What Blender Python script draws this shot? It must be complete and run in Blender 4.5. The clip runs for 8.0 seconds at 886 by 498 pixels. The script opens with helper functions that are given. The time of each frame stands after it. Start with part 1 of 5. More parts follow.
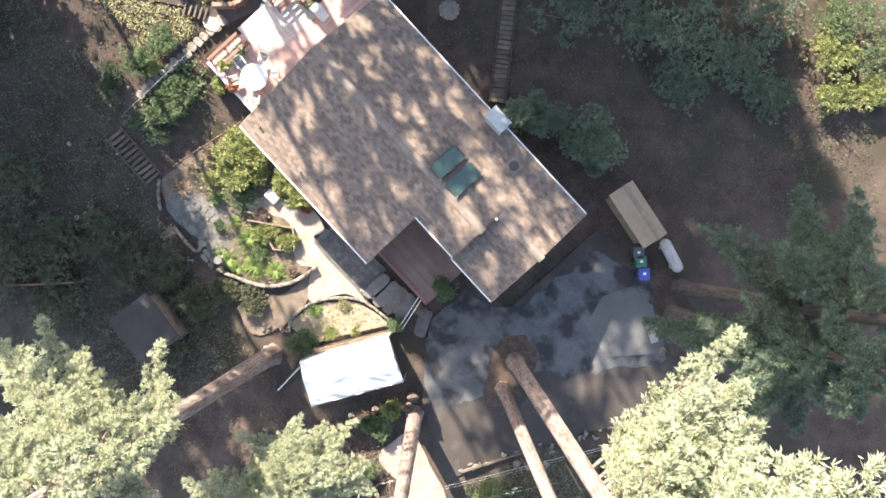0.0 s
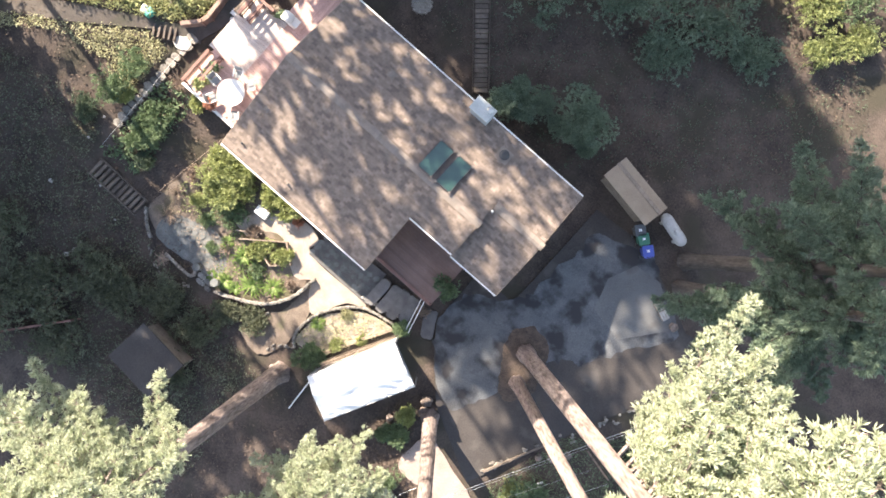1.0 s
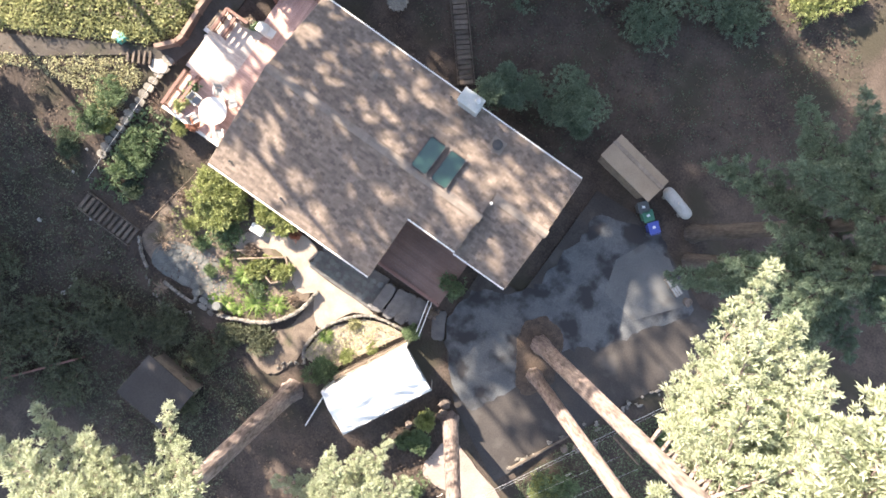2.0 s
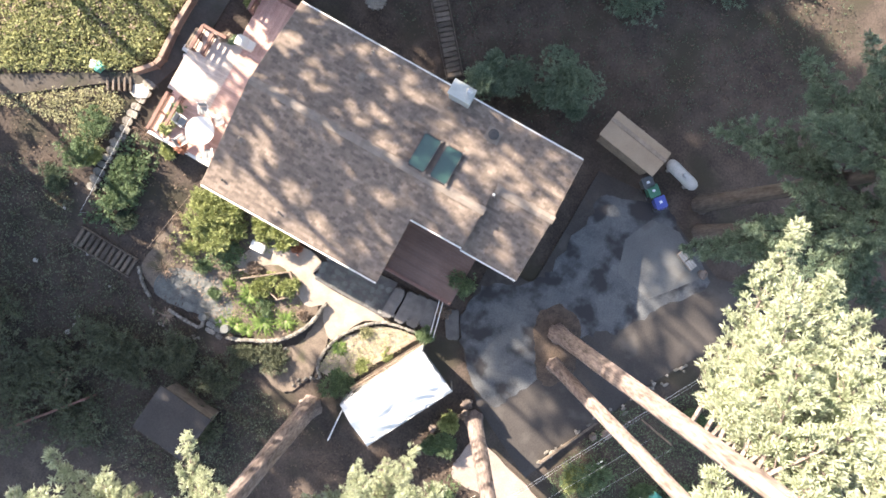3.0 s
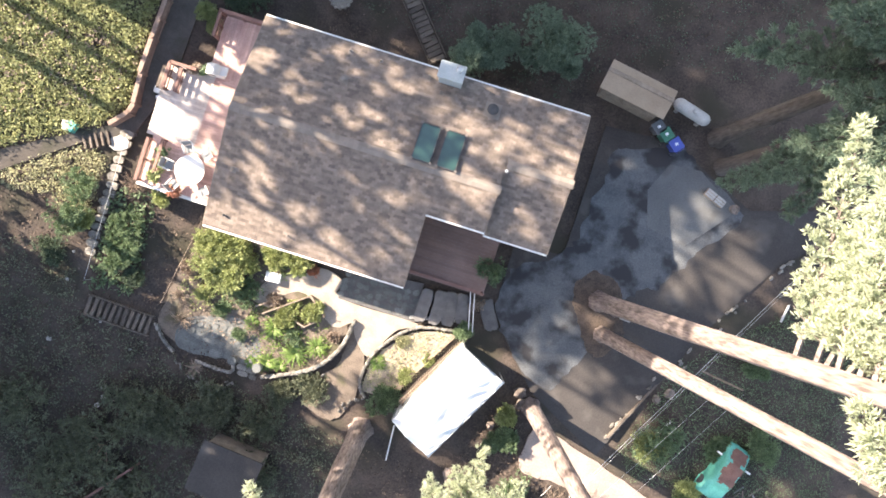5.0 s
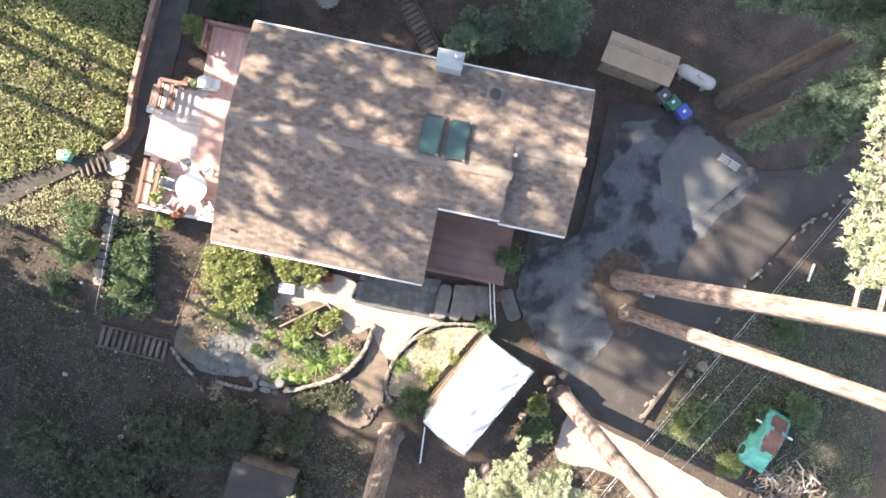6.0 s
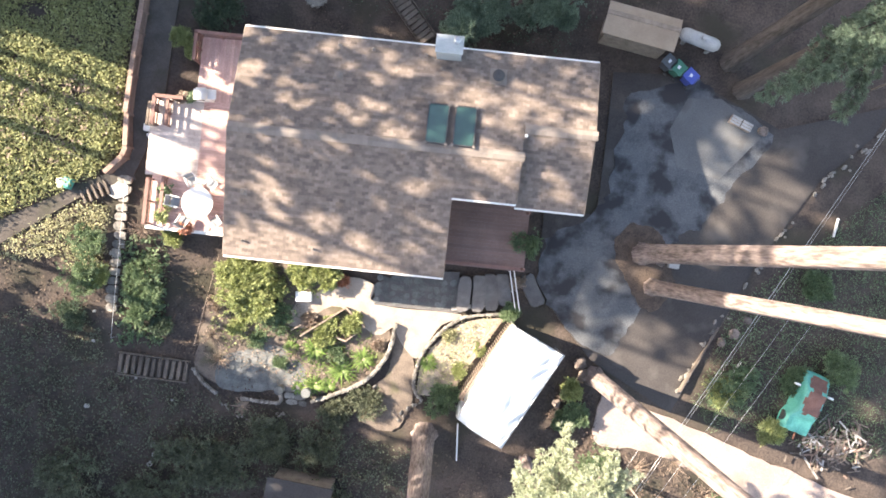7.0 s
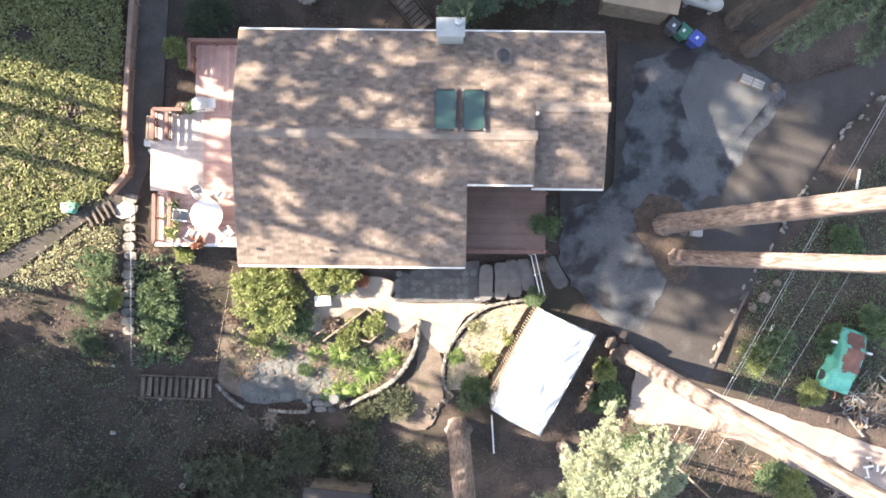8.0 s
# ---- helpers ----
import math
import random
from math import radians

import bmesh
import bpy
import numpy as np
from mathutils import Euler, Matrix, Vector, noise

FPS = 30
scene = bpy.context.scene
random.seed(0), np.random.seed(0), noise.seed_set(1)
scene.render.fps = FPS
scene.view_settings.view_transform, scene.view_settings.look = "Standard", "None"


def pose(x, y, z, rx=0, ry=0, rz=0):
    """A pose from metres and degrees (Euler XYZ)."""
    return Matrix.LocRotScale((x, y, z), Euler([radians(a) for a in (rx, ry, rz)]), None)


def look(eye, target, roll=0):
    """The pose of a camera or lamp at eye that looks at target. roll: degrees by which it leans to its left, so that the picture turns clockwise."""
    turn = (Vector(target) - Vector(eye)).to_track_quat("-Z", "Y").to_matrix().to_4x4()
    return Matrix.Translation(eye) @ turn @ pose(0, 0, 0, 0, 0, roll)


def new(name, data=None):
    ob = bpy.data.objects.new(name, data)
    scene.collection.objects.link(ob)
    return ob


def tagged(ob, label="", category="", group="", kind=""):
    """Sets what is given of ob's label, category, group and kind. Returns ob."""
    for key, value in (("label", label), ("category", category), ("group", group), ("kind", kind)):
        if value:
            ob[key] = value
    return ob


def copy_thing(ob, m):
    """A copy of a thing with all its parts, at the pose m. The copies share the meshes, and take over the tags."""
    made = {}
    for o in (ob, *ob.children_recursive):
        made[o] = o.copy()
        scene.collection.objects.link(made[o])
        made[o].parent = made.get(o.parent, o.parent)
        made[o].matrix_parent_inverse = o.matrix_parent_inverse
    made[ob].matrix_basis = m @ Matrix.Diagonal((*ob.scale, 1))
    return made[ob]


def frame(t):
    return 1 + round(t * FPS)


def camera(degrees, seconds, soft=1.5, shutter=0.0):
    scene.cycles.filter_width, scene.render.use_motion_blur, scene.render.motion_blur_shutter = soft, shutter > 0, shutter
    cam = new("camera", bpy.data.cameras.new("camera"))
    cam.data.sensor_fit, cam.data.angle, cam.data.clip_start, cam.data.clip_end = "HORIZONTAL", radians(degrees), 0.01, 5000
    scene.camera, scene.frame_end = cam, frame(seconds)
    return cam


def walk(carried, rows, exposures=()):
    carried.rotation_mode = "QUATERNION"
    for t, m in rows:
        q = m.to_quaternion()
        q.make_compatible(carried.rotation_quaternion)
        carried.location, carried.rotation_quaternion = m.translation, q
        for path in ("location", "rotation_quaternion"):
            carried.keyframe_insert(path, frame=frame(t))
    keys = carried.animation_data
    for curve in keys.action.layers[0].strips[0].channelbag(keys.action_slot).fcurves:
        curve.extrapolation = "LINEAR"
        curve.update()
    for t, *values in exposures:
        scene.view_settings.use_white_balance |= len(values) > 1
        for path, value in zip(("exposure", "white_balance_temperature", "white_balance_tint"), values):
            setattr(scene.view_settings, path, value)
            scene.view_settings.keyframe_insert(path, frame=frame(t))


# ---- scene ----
cam = camera(65.0, 8.0, soft=1.7)
# seconds, x, y, height, turn: the camera looks straight down while it sinks and turns
PATH = [
    (0.0, 4.427, -2.153, 44.623, 47.329),
    (0.5, 4.528, -2.131, 44.175, 44.360),
    (1.0, 4.580, -2.152, 43.724, 41.372),
    (1.5, 4.582, -2.212, 43.272, 38.371),
    (2.0, 4.538, -2.309, 42.819, 35.363),
    (2.5, 4.448, -2.439, 42.366, 32.351),
    (3.0, 4.314, -2.598, 41.912, 29.343),
    (3.5, 4.137, -2.785, 41.459, 26.343),
    (4.0, 3.921, -2.995, 41.008, 23.356),
    (4.5, 3.665, -3.225, 40.558, 20.389),
    (5.0, 3.372, -3.472, 40.110, 17.446),
    (5.5, 3.043, -3.733, 39.665, 14.533),
    (6.0, 2.680, -4.004, 39.224, 11.655),
    (6.5, 2.284, -4.283, 38.786, 8.817),
    (7.0, 1.858, -4.566, 38.353, 6.025),
    (7.5, 1.403, -4.850, 37.926, 3.285),
    (8.0, 0.920, -5.131, 37.503, 0.601),
]
walk(cam, [(t, pose(x, y, z, 0, 0, turn)) for t, x, y, z, turn in PATH], exposures=[(0.0, 2.12, 7450, 15), (4.0, 2.16, 7450, 15), (6.0, 2.26, 7450, 15), (8.0, 2.28, 7450, 15)])

# ---- light: low sun from the west, clear sky ----
SUN_TO = Vector((-0.970, 0.243, 0.0)).normalized()
SUN_EL = radians(32)
world = bpy.data.worlds.new("sky")
scene.world = world
world.use_nodes = True
sky = world.node_tree.nodes.new("ShaderNodeTexSky")
sky.sky_type, sky.sun_disc = "NISHITA", False
sky.sun_elevation, sky.sun_rotation = SUN_EL, math.atan2(SUN_TO.x, SUN_TO.y)
sky.air_density, sky.dust_density, sky.ozone_density = 1.0, 1.5, 1.0
backing = world.node_tree.nodes["Background"]
backing.inputs["Strength"].default_value = 0.13
world.node_tree.links.new(sky.outputs["Color"], backing.inputs["Color"])
sun = new("sun", bpy.data.lights.new("sun", "SUN"))
sun.data.energy, sun.data.angle, sun.data.color = 5.0, radians(0.55), (1.0, 0.93, 0.82)
to_sun = SUN_TO * math.cos(SUN_EL) + Vector((0, 0, math.sin(SUN_EL)))
sun.matrix_world = look(to_sun * 90, (0, 0, 0))


# ---- materials ----
def mat(name, dark, light, size=1.0, rough=0.85, bump=0.2, fine=9.0, metal=0.0, vary=0.0, stain_dapple=None, stain_dapple_size=0.25, stain_dapple_at=0.55, through_light=0.0, stretch=1.0):
    """A noise-mixed surface: two scales of colour, fine relief, optional stains or painted dapples, and variation from
    piece to piece.
    """
    m = bpy.data.materials.new(name)
    m.use_nodes = True
    nt = m.node_tree
    n, ln = nt.nodes, nt.links
    b = n["Principled BSDF"]
    co = n.new("ShaderNodeTexCoord")
    geo = n.new("ShaderNodeNewGeometry")
    big = n.new("ShaderNodeTexNoise")
    big.inputs["Scale"].default_value, big.inputs["Detail"].default_value = 1.0 / size, 6.0
    small = n.new("ShaderNodeTexNoise")
    small.inputs["Scale"].default_value, small.inputs["Detail"].default_value = fine / size, 4.0
    scale = n.new("ShaderNodeVectorMath")
    scale.operation = "MULTIPLY"
    scale.inputs[1].default_value = (1, 1, 1 / stretch)
    ln.new(geo.outputs["Position"], scale.inputs[0])
    for tex in (big, small):
        ln.new(scale.outputs["Vector"], tex.inputs["Vector"])
    mix = n.new("ShaderNodeMath")
    mix.operation = "MULTIPLY_ADD"
    mix.inputs[1].default_value, mix.inputs[2].default_value = 0.5, 0.0
    ln.new(small.outputs["Fac"], mix.inputs[0])
    half = n.new("ShaderNodeMath")
    half.operation = "MULTIPLY_ADD"
    half.inputs[1].default_value = 0.5
    ln.new(big.outputs["Fac"], half.inputs[0])
    ln.new(mix.outputs[0], half.inputs[2])
    ramp = n.new("ShaderNodeValToRGB")
    ramp.color_ramp.elements[0].position, ramp.color_ramp.elements[1].position = 0.36, 0.64
    ramp.color_ramp.elements[0].color, ramp.color_ramp.elements[1].color = (*dark, 1), (*light, 1)
    ln.new(half.outputs[0], ramp.inputs["Fac"])
    colour = ramp.outputs["Color"]
    if stain_dapple:
        spot = n.new("ShaderNodeTexNoise")
        spot.inputs["Scale"].default_value, spot.inputs["Detail"].default_value = stain_dapple_size, 5.0
        ln.new(geo.outputs["Position"], spot.inputs["Vector"])
        edge = n.new("ShaderNodeMapRange")
        edge.inputs["From Min"].default_value, edge.inputs["From Max"].default_value = stain_dapple_at, stain_dapple_at + 0.12
        ln.new(spot.outputs["Fac"], edge.inputs["Value"])
        over = n.new("ShaderNodeMixRGB")
        over.inputs["Color2"].default_value = (*stain_dapple, 1)
        ln.new(edge.outputs["Result"], over.inputs["Fac"])
        ln.new(colour, over.inputs["Color1"])
        colour = over.outputs["Color"]
    if vary:
        info = n.new("ShaderNodeObjectInfo")
        add = n.new("ShaderNodeMath")
        ln.new(info.outputs["Random"], add.inputs[0])
        ln.new(geo.outputs["Random Per Island"], add.inputs[1])
        fr = n.new("ShaderNodeMath")
        fr.operation = "FRACT"
        ln.new(add.outputs[0], fr.inputs[0])
        rng = n.new("ShaderNodeMapRange")
        rng.inputs["To Min"].default_value, rng.inputs["To Max"].default_value = 1 - vary, 1 + vary
        ln.new(fr.outputs[0], rng.inputs["Value"])
        hsv = n.new("ShaderNodeHueSaturation")
        ln.new(rng.outputs["Result"], hsv.inputs["Value"])
        ln.new(colour, hsv.inputs["Color"])
        colour = hsv.outputs["Color"]
    ln.new(colour, b.inputs["Base Color"])
    b.inputs["Roughness"].default_value, b.inputs["Metallic"].default_value = rough, metal
    if bump:
        bp = n.new("ShaderNodeBump")
        bp.inputs["Strength"].default_value, bp.inputs["Distance"].default_value = bump, 0.05
        ln.new(small.outputs["Fac"], bp.inputs["Height"])
        ln.new(bp.outputs["Normal"], b.inputs["Normal"])
    if through_light:
        tr = n.new("ShaderNodeBsdfTranslucent")
        ln.new(colour, tr.inputs["Color"])
        ms = n.new("ShaderNodeMixShader")
        ms.inputs["Fac"].default_value = through_light
        ln.new(b.outputs[0], ms.inputs[1])
        ln.new(tr.outputs[0], ms.inputs[2])
        ln.new(ms.outputs[0], n["Material Output"].inputs["Surface"])
    return m


M = {
    "soil": mat("forest_soil", (0.034, 0.026, 0.022), (0.10, 0.077, 0.064), 1.3, 0.95, 0.6, 12, stain_dapple=(0.045, 0.040, 0.028), stain_dapple_size=0.3, stain_dapple_at=0.52),
    # the dark patches here paint the dappled shade near the house
    "asphalt": mat("driveway_asphalt", (0.064, 0.070, 0.077), (0.125, 0.134, 0.143), 1.1, 0.9, 0.15, 14, stain_dapple=(0.030, 0.030, 0.034), stain_dapple_size=0.62, stain_dapple_at=0.48),
    # the lighter patches here paint soft sun dapples on the asphalt
    "asphalt_old": mat("old_asphalt", (0.038, 0.034, 0.033), (0.064, 0.057, 0.054), 2.5, 0.9, 0.2, 30, stain_dapple=(0.085, 0.078, 0.073), stain_dapple_size=0.5, stain_dapple_at=0.56),
    "path": mat("dark_path", (0.06, 0.052, 0.045), (0.115, 0.10, 0.088), 0.8, 0.95, 0.3, 14, stain_dapple=(0.05, 0.05, 0.035), stain_dapple_size=0.5),
    "pad": mat("concrete_pad", (0.085, 0.09, 0.095), (0.14, 0.147, 0.153), 2.0, 0.9, 0.15, 30, stain_dapple=(0.09, 0.09, 0.09), stain_dapple_size=0.5, stain_dapple_at=0.56),
    "road": mat("dusty_road", (0.24, 0.19, 0.165), (0.37, 0.30, 0.265), 1.6, 0.95, 0.2, 20, stain_dapple=(0.15, 0.11, 0.095), stain_dapple_size=0.3, stain_dapple_at=0.58),
    "sand": mat("pale_gravel", (0.25, 0.205, 0.17), (0.40, 0.345, 0.295), 0.8, 0.95, 0.3, 16),
    "concrete": mat("concrete", (0.30, 0.29, 0.27), (0.46, 0.44, 0.41), 0.9, 0.9, 0.15, 18, stain_dapple=(0.2, 0.19, 0.17), stain_dapple_size=0.7),
    "slab": mat("dark_step_slab", (0.085, 0.082, 0.083), (0.155, 0.15, 0.148), 0.5, 0.9, 0.25, 12, vary=0.2),
    "stone": mat("field_stone", (0.11, 0.103, 0.092), (0.29, 0.27, 0.24), 0.3, 0.92, 0.5, 8, vary=0.35),
    "rock": mat("brown_rock", (0.09, 0.072, 0.062), (0.25, 0.20, 0.175), 0.25, 0.95, 0.8, 6, vary=0.2),
    "flag": mat("flagstone", (0.085, 0.092, 0.09), (0.165, 0.172, 0.168), 0.5, 0.9, 0.3, 8, vary=0.22),
    "shingle": mat("roof_shingle", (0.135, 0.107, 0.090), (0.235, 0.19, 0.162), 0.35, 0.95, 0.3, 14, vary=0.27),
    "cap": mat("ridge_shingle", (0.19, 0.16, 0.138), (0.255, 0.22, 0.193), 0.5, 0.95, 0.2, 20, vary=0.1),
    "tan_roof": mat("tan_roof", (0.22, 0.17, 0.125), (0.31, 0.245, 0.185), 0.9, 0.9, 0.12, 20, vary=0.1),
    "chimney": mat("pale_grey_paint", (0.36, 0.39, 0.385), (0.47, 0.50, 0.495), 0.6, 0.6, 0.05, 10),
    "strap": mat("strap_leaves", (0.085, 0.15, 0.03), (0.19, 0.28, 0.07), 0.5, 0.55, 0.0, 6, vary=0.35, through_light=0.3),
    "white": mat("white_paint", (0.66, 0.66, 0.64), (0.82, 0.82, 0.80), 0.6, 0.55, 0.03, 10),
    "wall": mat("grey_siding", (0.20, 0.17, 0.15), (0.30, 0.26, 0.23), 0.7, 0.8, 0.1, 12),
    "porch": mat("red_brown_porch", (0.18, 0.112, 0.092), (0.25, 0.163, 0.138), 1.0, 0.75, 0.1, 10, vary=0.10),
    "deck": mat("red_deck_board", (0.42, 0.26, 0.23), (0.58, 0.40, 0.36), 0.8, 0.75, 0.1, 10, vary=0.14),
    "rail": mat("red_rail_wood", (0.17, 0.085, 0.07), (0.26, 0.145, 0.12), 0.5, 0.7, 0.1, 10, vary=0.1),
    "timber": mat("weathered_timber", (0.17, 0.13, 0.10), (0.32, 0.26, 0.21), 0.4, 0.9, 0.3, 9, vary=0.22),
    "old_timber": mat("dark_old_timber", (0.085, 0.07, 0.058), (0.17, 0.14, 0.118), 0.4, 0.92, 0.3, 9, vary=0.3),
    "orange_wood": mat("retaining_board", (0.18, 0.12, 0.095), (0.31, 0.22, 0.18), 0.5, 0.88, 0.2, 9, vary=0.2),
    "bark": mat("redwood_bark", (0.10, 0.077, 0.070), (0.33, 0.265, 0.245), 0.35, 0.95, 1.0, 4, stretch=7.0),
    # darker copy of the bark, its colour standing in for shade on the back trunks
    "bark_shade": mat("shaded_bark", (0.05, 0.042, 0.038), (0.12, 0.103, 0.095), 0.35, 0.95, 1.0, 4, stretch=7.0),
    # needles and leaves in the bluish tone of open shade, put into the colour
    "leaf_shade": mat("shaded_blue_green_needles", (0.105, 0.158, 0.112), (0.20, 0.268, 0.185), 0.9, 0.65, 0.0, 6, vary=0.35, through_light=0.35),
    "undergrowth": mat("undergrowth_leaves", (0.085, 0.098, 0.064), (0.17, 0.188, 0.12), 0.8, 0.7, 0.0, 6, vary=0.4, through_light=0.3),
    "tarp": mat("white_tarpaulin", (0.60, 0.64, 0.66), (0.70, 0.73, 0.75), 1.2, 0.45, 0.05, 4),
    "steel": mat("galvanised_steel", (0.45, 0.46, 0.47), (0.6, 0.61, 0.62), 0.3, 0.4, 0.02, 10, metal=0.8),
    "tank": mat("white_tank_paint", (0.33, 0.33, 0.325), (0.5, 0.5, 0.49), 0.4, 0.45, 0.03, 8, stain_dapple=(0.3, 0.27, 0.24), stain_dapple_size=1.6, stain_dapple_at=0.6),
    "bin_green": mat("green_plastic", (0.03, 0.13, 0.09), (0.05, 0.2, 0.14), 0.5, 0.45, 0.02, 8),
    "bin_blue": mat("blue_plastic", (0.05, 0.08, 0.32), (0.07, 0.11, 0.42), 0.5, 0.4, 0.02, 8),
    "bin_grey": mat("grey_plastic", (0.06, 0.07, 0.08), (0.1, 0.11, 0.12), 0.5, 0.45, 0.02, 8),
    "green_tarp": mat("green_tarpaulin", (0.05, 0.30, 0.24), (0.12, 0.45, 0.37), 0.5, 0.5, 0.15, 6),
    "rust": mat("rusty_cover", (0.13, 0.065, 0.05), (0.22, 0.115, 0.09), 0.4, 0.85, 0.2, 9),
    # needles raised to a very pale colour that imitates full sun on the crowns
    "leaf_lit": mat("sunlit_conifer_needles", (0.32, 0.37, 0.245), (0.52, 0.56, 0.42), 0.9, 0.6, 0.0, 6, vary=0.3, through_light=0.45),
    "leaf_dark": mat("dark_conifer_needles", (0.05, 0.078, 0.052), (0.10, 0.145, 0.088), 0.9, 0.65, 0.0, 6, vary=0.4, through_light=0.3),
    "leaf_green": mat("broad_leaves", (0.09, 0.14, 0.072), (0.18, 0.255, 0.135), 0.6, 0.6, 0.0, 6, vary=0.4, through_light=0.35),
    "leaf_yellow": mat("yellow_green_leaves", (0.19, 0.23, 0.085), (0.36, 0.395, 0.18), 0.6, 0.65, 0.0, 6, vary=0.4, through_light=0.35),
    "grass": mat("hill_ivy", (0.20, 0.215, 0.09), (0.33, 0.345, 0.165), 0.7, 0.8, 0.0, 6, vary=0.35, through_light=0.25),
    "twig": mat("dry_twigs", (0.16, 0.12, 0.09), (0.30, 0.23, 0.18), 0.4, 0.9, 0.0, 6, vary=0.3),
    "litter": mat("leaf_litter", (0.055, 0.041, 0.034), (0.15, 0.112, 0.088), 0.4, 0.95, 0.0, 6, vary=0.3),
    "dry": mat("dry_grass_blades", (0.26, 0.26, 0.14), (0.44, 0.43, 0.27), 0.5, 0.85, 0.0, 6, vary=0.35, through_light=0.25),
    # paler copy of the deck boards, with the sun's glare in its colour
    "deck_sunlit": mat("sunlit_deck_board", (0.46, 0.38, 0.34), (0.62, 0.55, 0.51), 0.8, 0.75, 0.1, 10, vary=0.1),
    "earth": mat("dry_garden_earth", (0.095, 0.074, 0.06), (0.20, 0.163, 0.132), 0.7, 0.95, 0.4, 12, stain_dapple=(0.09, 0.085, 0.05), stain_dapple_size=0.6, stain_dapple_at=0.55),
    "dark_metal": mat("dark_metal", (0.03, 0.03, 0.032), (0.06, 0.06, 0.062), 0.4, 0.5, 0.02, 8),
    "cushion": mat("grey_fabric", (0.2, 0.21, 0.22), (0.3, 0.31, 0.32), 0.4, 0.9, 0.05, 10),
    "terracotta": mat("terracotta", (0.3, 0.12, 0.07), (0.42, 0.19, 0.12), 0.3, 0.85, 0.1, 8),
    "print": mat("pale_print", (0.6, 0.62, 0.64), (0.75, 0.76, 0.78), 0.3, 0.6, 0.0, 8),
}


def glass(name, tint, rough):
    m = bpy.data.materials.new(name)
    m.use_nodes = True
    n, ln = m.node_tree.nodes, m.node_tree.links
    b = n["Principled BSDF"]
    geo = n.new("ShaderNodeNewGeometry")
    tex = n.new("ShaderNodeTexNoise")
    tex.inputs["Scale"].default_value, tex.inputs["Detail"].default_value = 1.4, 5.0
    ln.new(geo.outputs["Position"], tex.inputs["Vector"])
    ramp = n.new("ShaderNodeValToRGB")
    ramp.color_ramp.elements[0].color = (*[v * 0.7 for v in tint], 1)
    ramp.color_ramp.elements[1].color = (*[min(1, v * 1.35) for v in tint], 1)
    ln.new(tex.outputs["Fac"], ramp.inputs["Fac"])
    ln.new(ramp.outputs["Color"], b.inputs["Base Color"])
    b.inputs["Roughness"].default_value, b.inputs["Coat Weight"].default_value, b.inputs["Coat Roughness"].default_value = rough, 0.8, 0.05
    return m


M["skylight"] = glass("tinted_skylight_glass", (0.026, 0.068, 0.056), 0.12)
M["window"] = glass("window_glass", (0.02, 0.025, 0.03), 0.1)


# ---- small builders ----
def clamp(v, a, b):
    return max(a, min(b, v))


def ground_z(x, y):
    """Height of the ground: it falls to the south, rises to the west and to the north."""
    return -0.10 * clamp(2 - y, 0, 16) + 0.16 * clamp(-9 - x, 0, 14) + 0.08 * clamp(y - 9, 0, 20)


def mesh_of(name, bm, material):
    me = bpy.data.meshes.new(name)
    bm.to_mesh(me)
    bm.free()
    me.materials.append(M[material])
    return me


def part(name, bm, material, parent=None, label="", smooth=False):
    me = mesh_of(name, bm, material)
    if smooth:
        for p in me.polygons:
            p.use_smooth = True
    ob = new(name, me)
    if parent:
        ob.parent = parent
    if label:
        ob["label"] = label
    return ob


def thing(name, x, y, z, turn=0.0, label="", category="", group="", kind=""):
    ob = new(name)
    ob.matrix_world = pose(x, y, z, 0, 0, turn)
    return tagged(ob, label, category, group, kind)


def box(bm, x0, x1, y0, y1, z0, z1, bevel=0.0, m=None):
    mm = Matrix.LocRotScale(((x0 + x1) / 2, (y0 + y1) / 2, (z0 + z1) / 2), None, (abs(x1 - x0), abs(y1 - y0), abs(z1 - z0)))
    vs = bmesh.ops.create_cube(bm, size=1.0, matrix=(m @ mm) if m else mm)["verts"]
    if bevel:
        es = list({e for v in vs for e in v.link_edges})
        bmesh.ops.bevel(bm, geom=es, offset=bevel, segments=1, affect="EDGES")
    return bm


def boxed(*a, **k):
    return box(bmesh.new(), *a, **k)


def tube(bm, a, b, r0, r1=None, n=10):
    a, b = Vector(a), Vector(b)
    d = b - a
    m = Matrix.Translation((a + b) / 2) @ d.to_track_quat("Z", "Y").to_matrix().to_4x4()
    bmesh.ops.create_cone(bm, cap_ends=True, segments=n, radius1=r0, radius2=r0 if r1 is None else r1, depth=d.length, matrix=m)
    return bm


def tubed(*a, **k):
    return tube(bmesh.new(), *a, **k)


def slab(bm, pts, z0, z1):
    """A flat plate with the outline pts (anticlockwise or not) from z0 up to z1; z may be a function of x and y."""
    f0 = z0 if callable(z0) else (lambda x, y: z0)
    f1 = z1 if callable(z1) else (lambda x, y: z1)
    low = [bm.verts.new((x, y, f0(x, y))) for x, y in pts]
    top = [bm.verts.new((x, y, f1(x, y))) for x, y in pts]
    bm.faces.new(top)
    bm.faces.new(low[::-1])
    for i in range(len(pts)):
        j = (i + 1) % len(pts)
        bm.faces.new((low[i], low[j], top[j], top[i]))
    bmesh.ops.recalc_face_normals(bm, faces=bm.faces[:])
    return bm


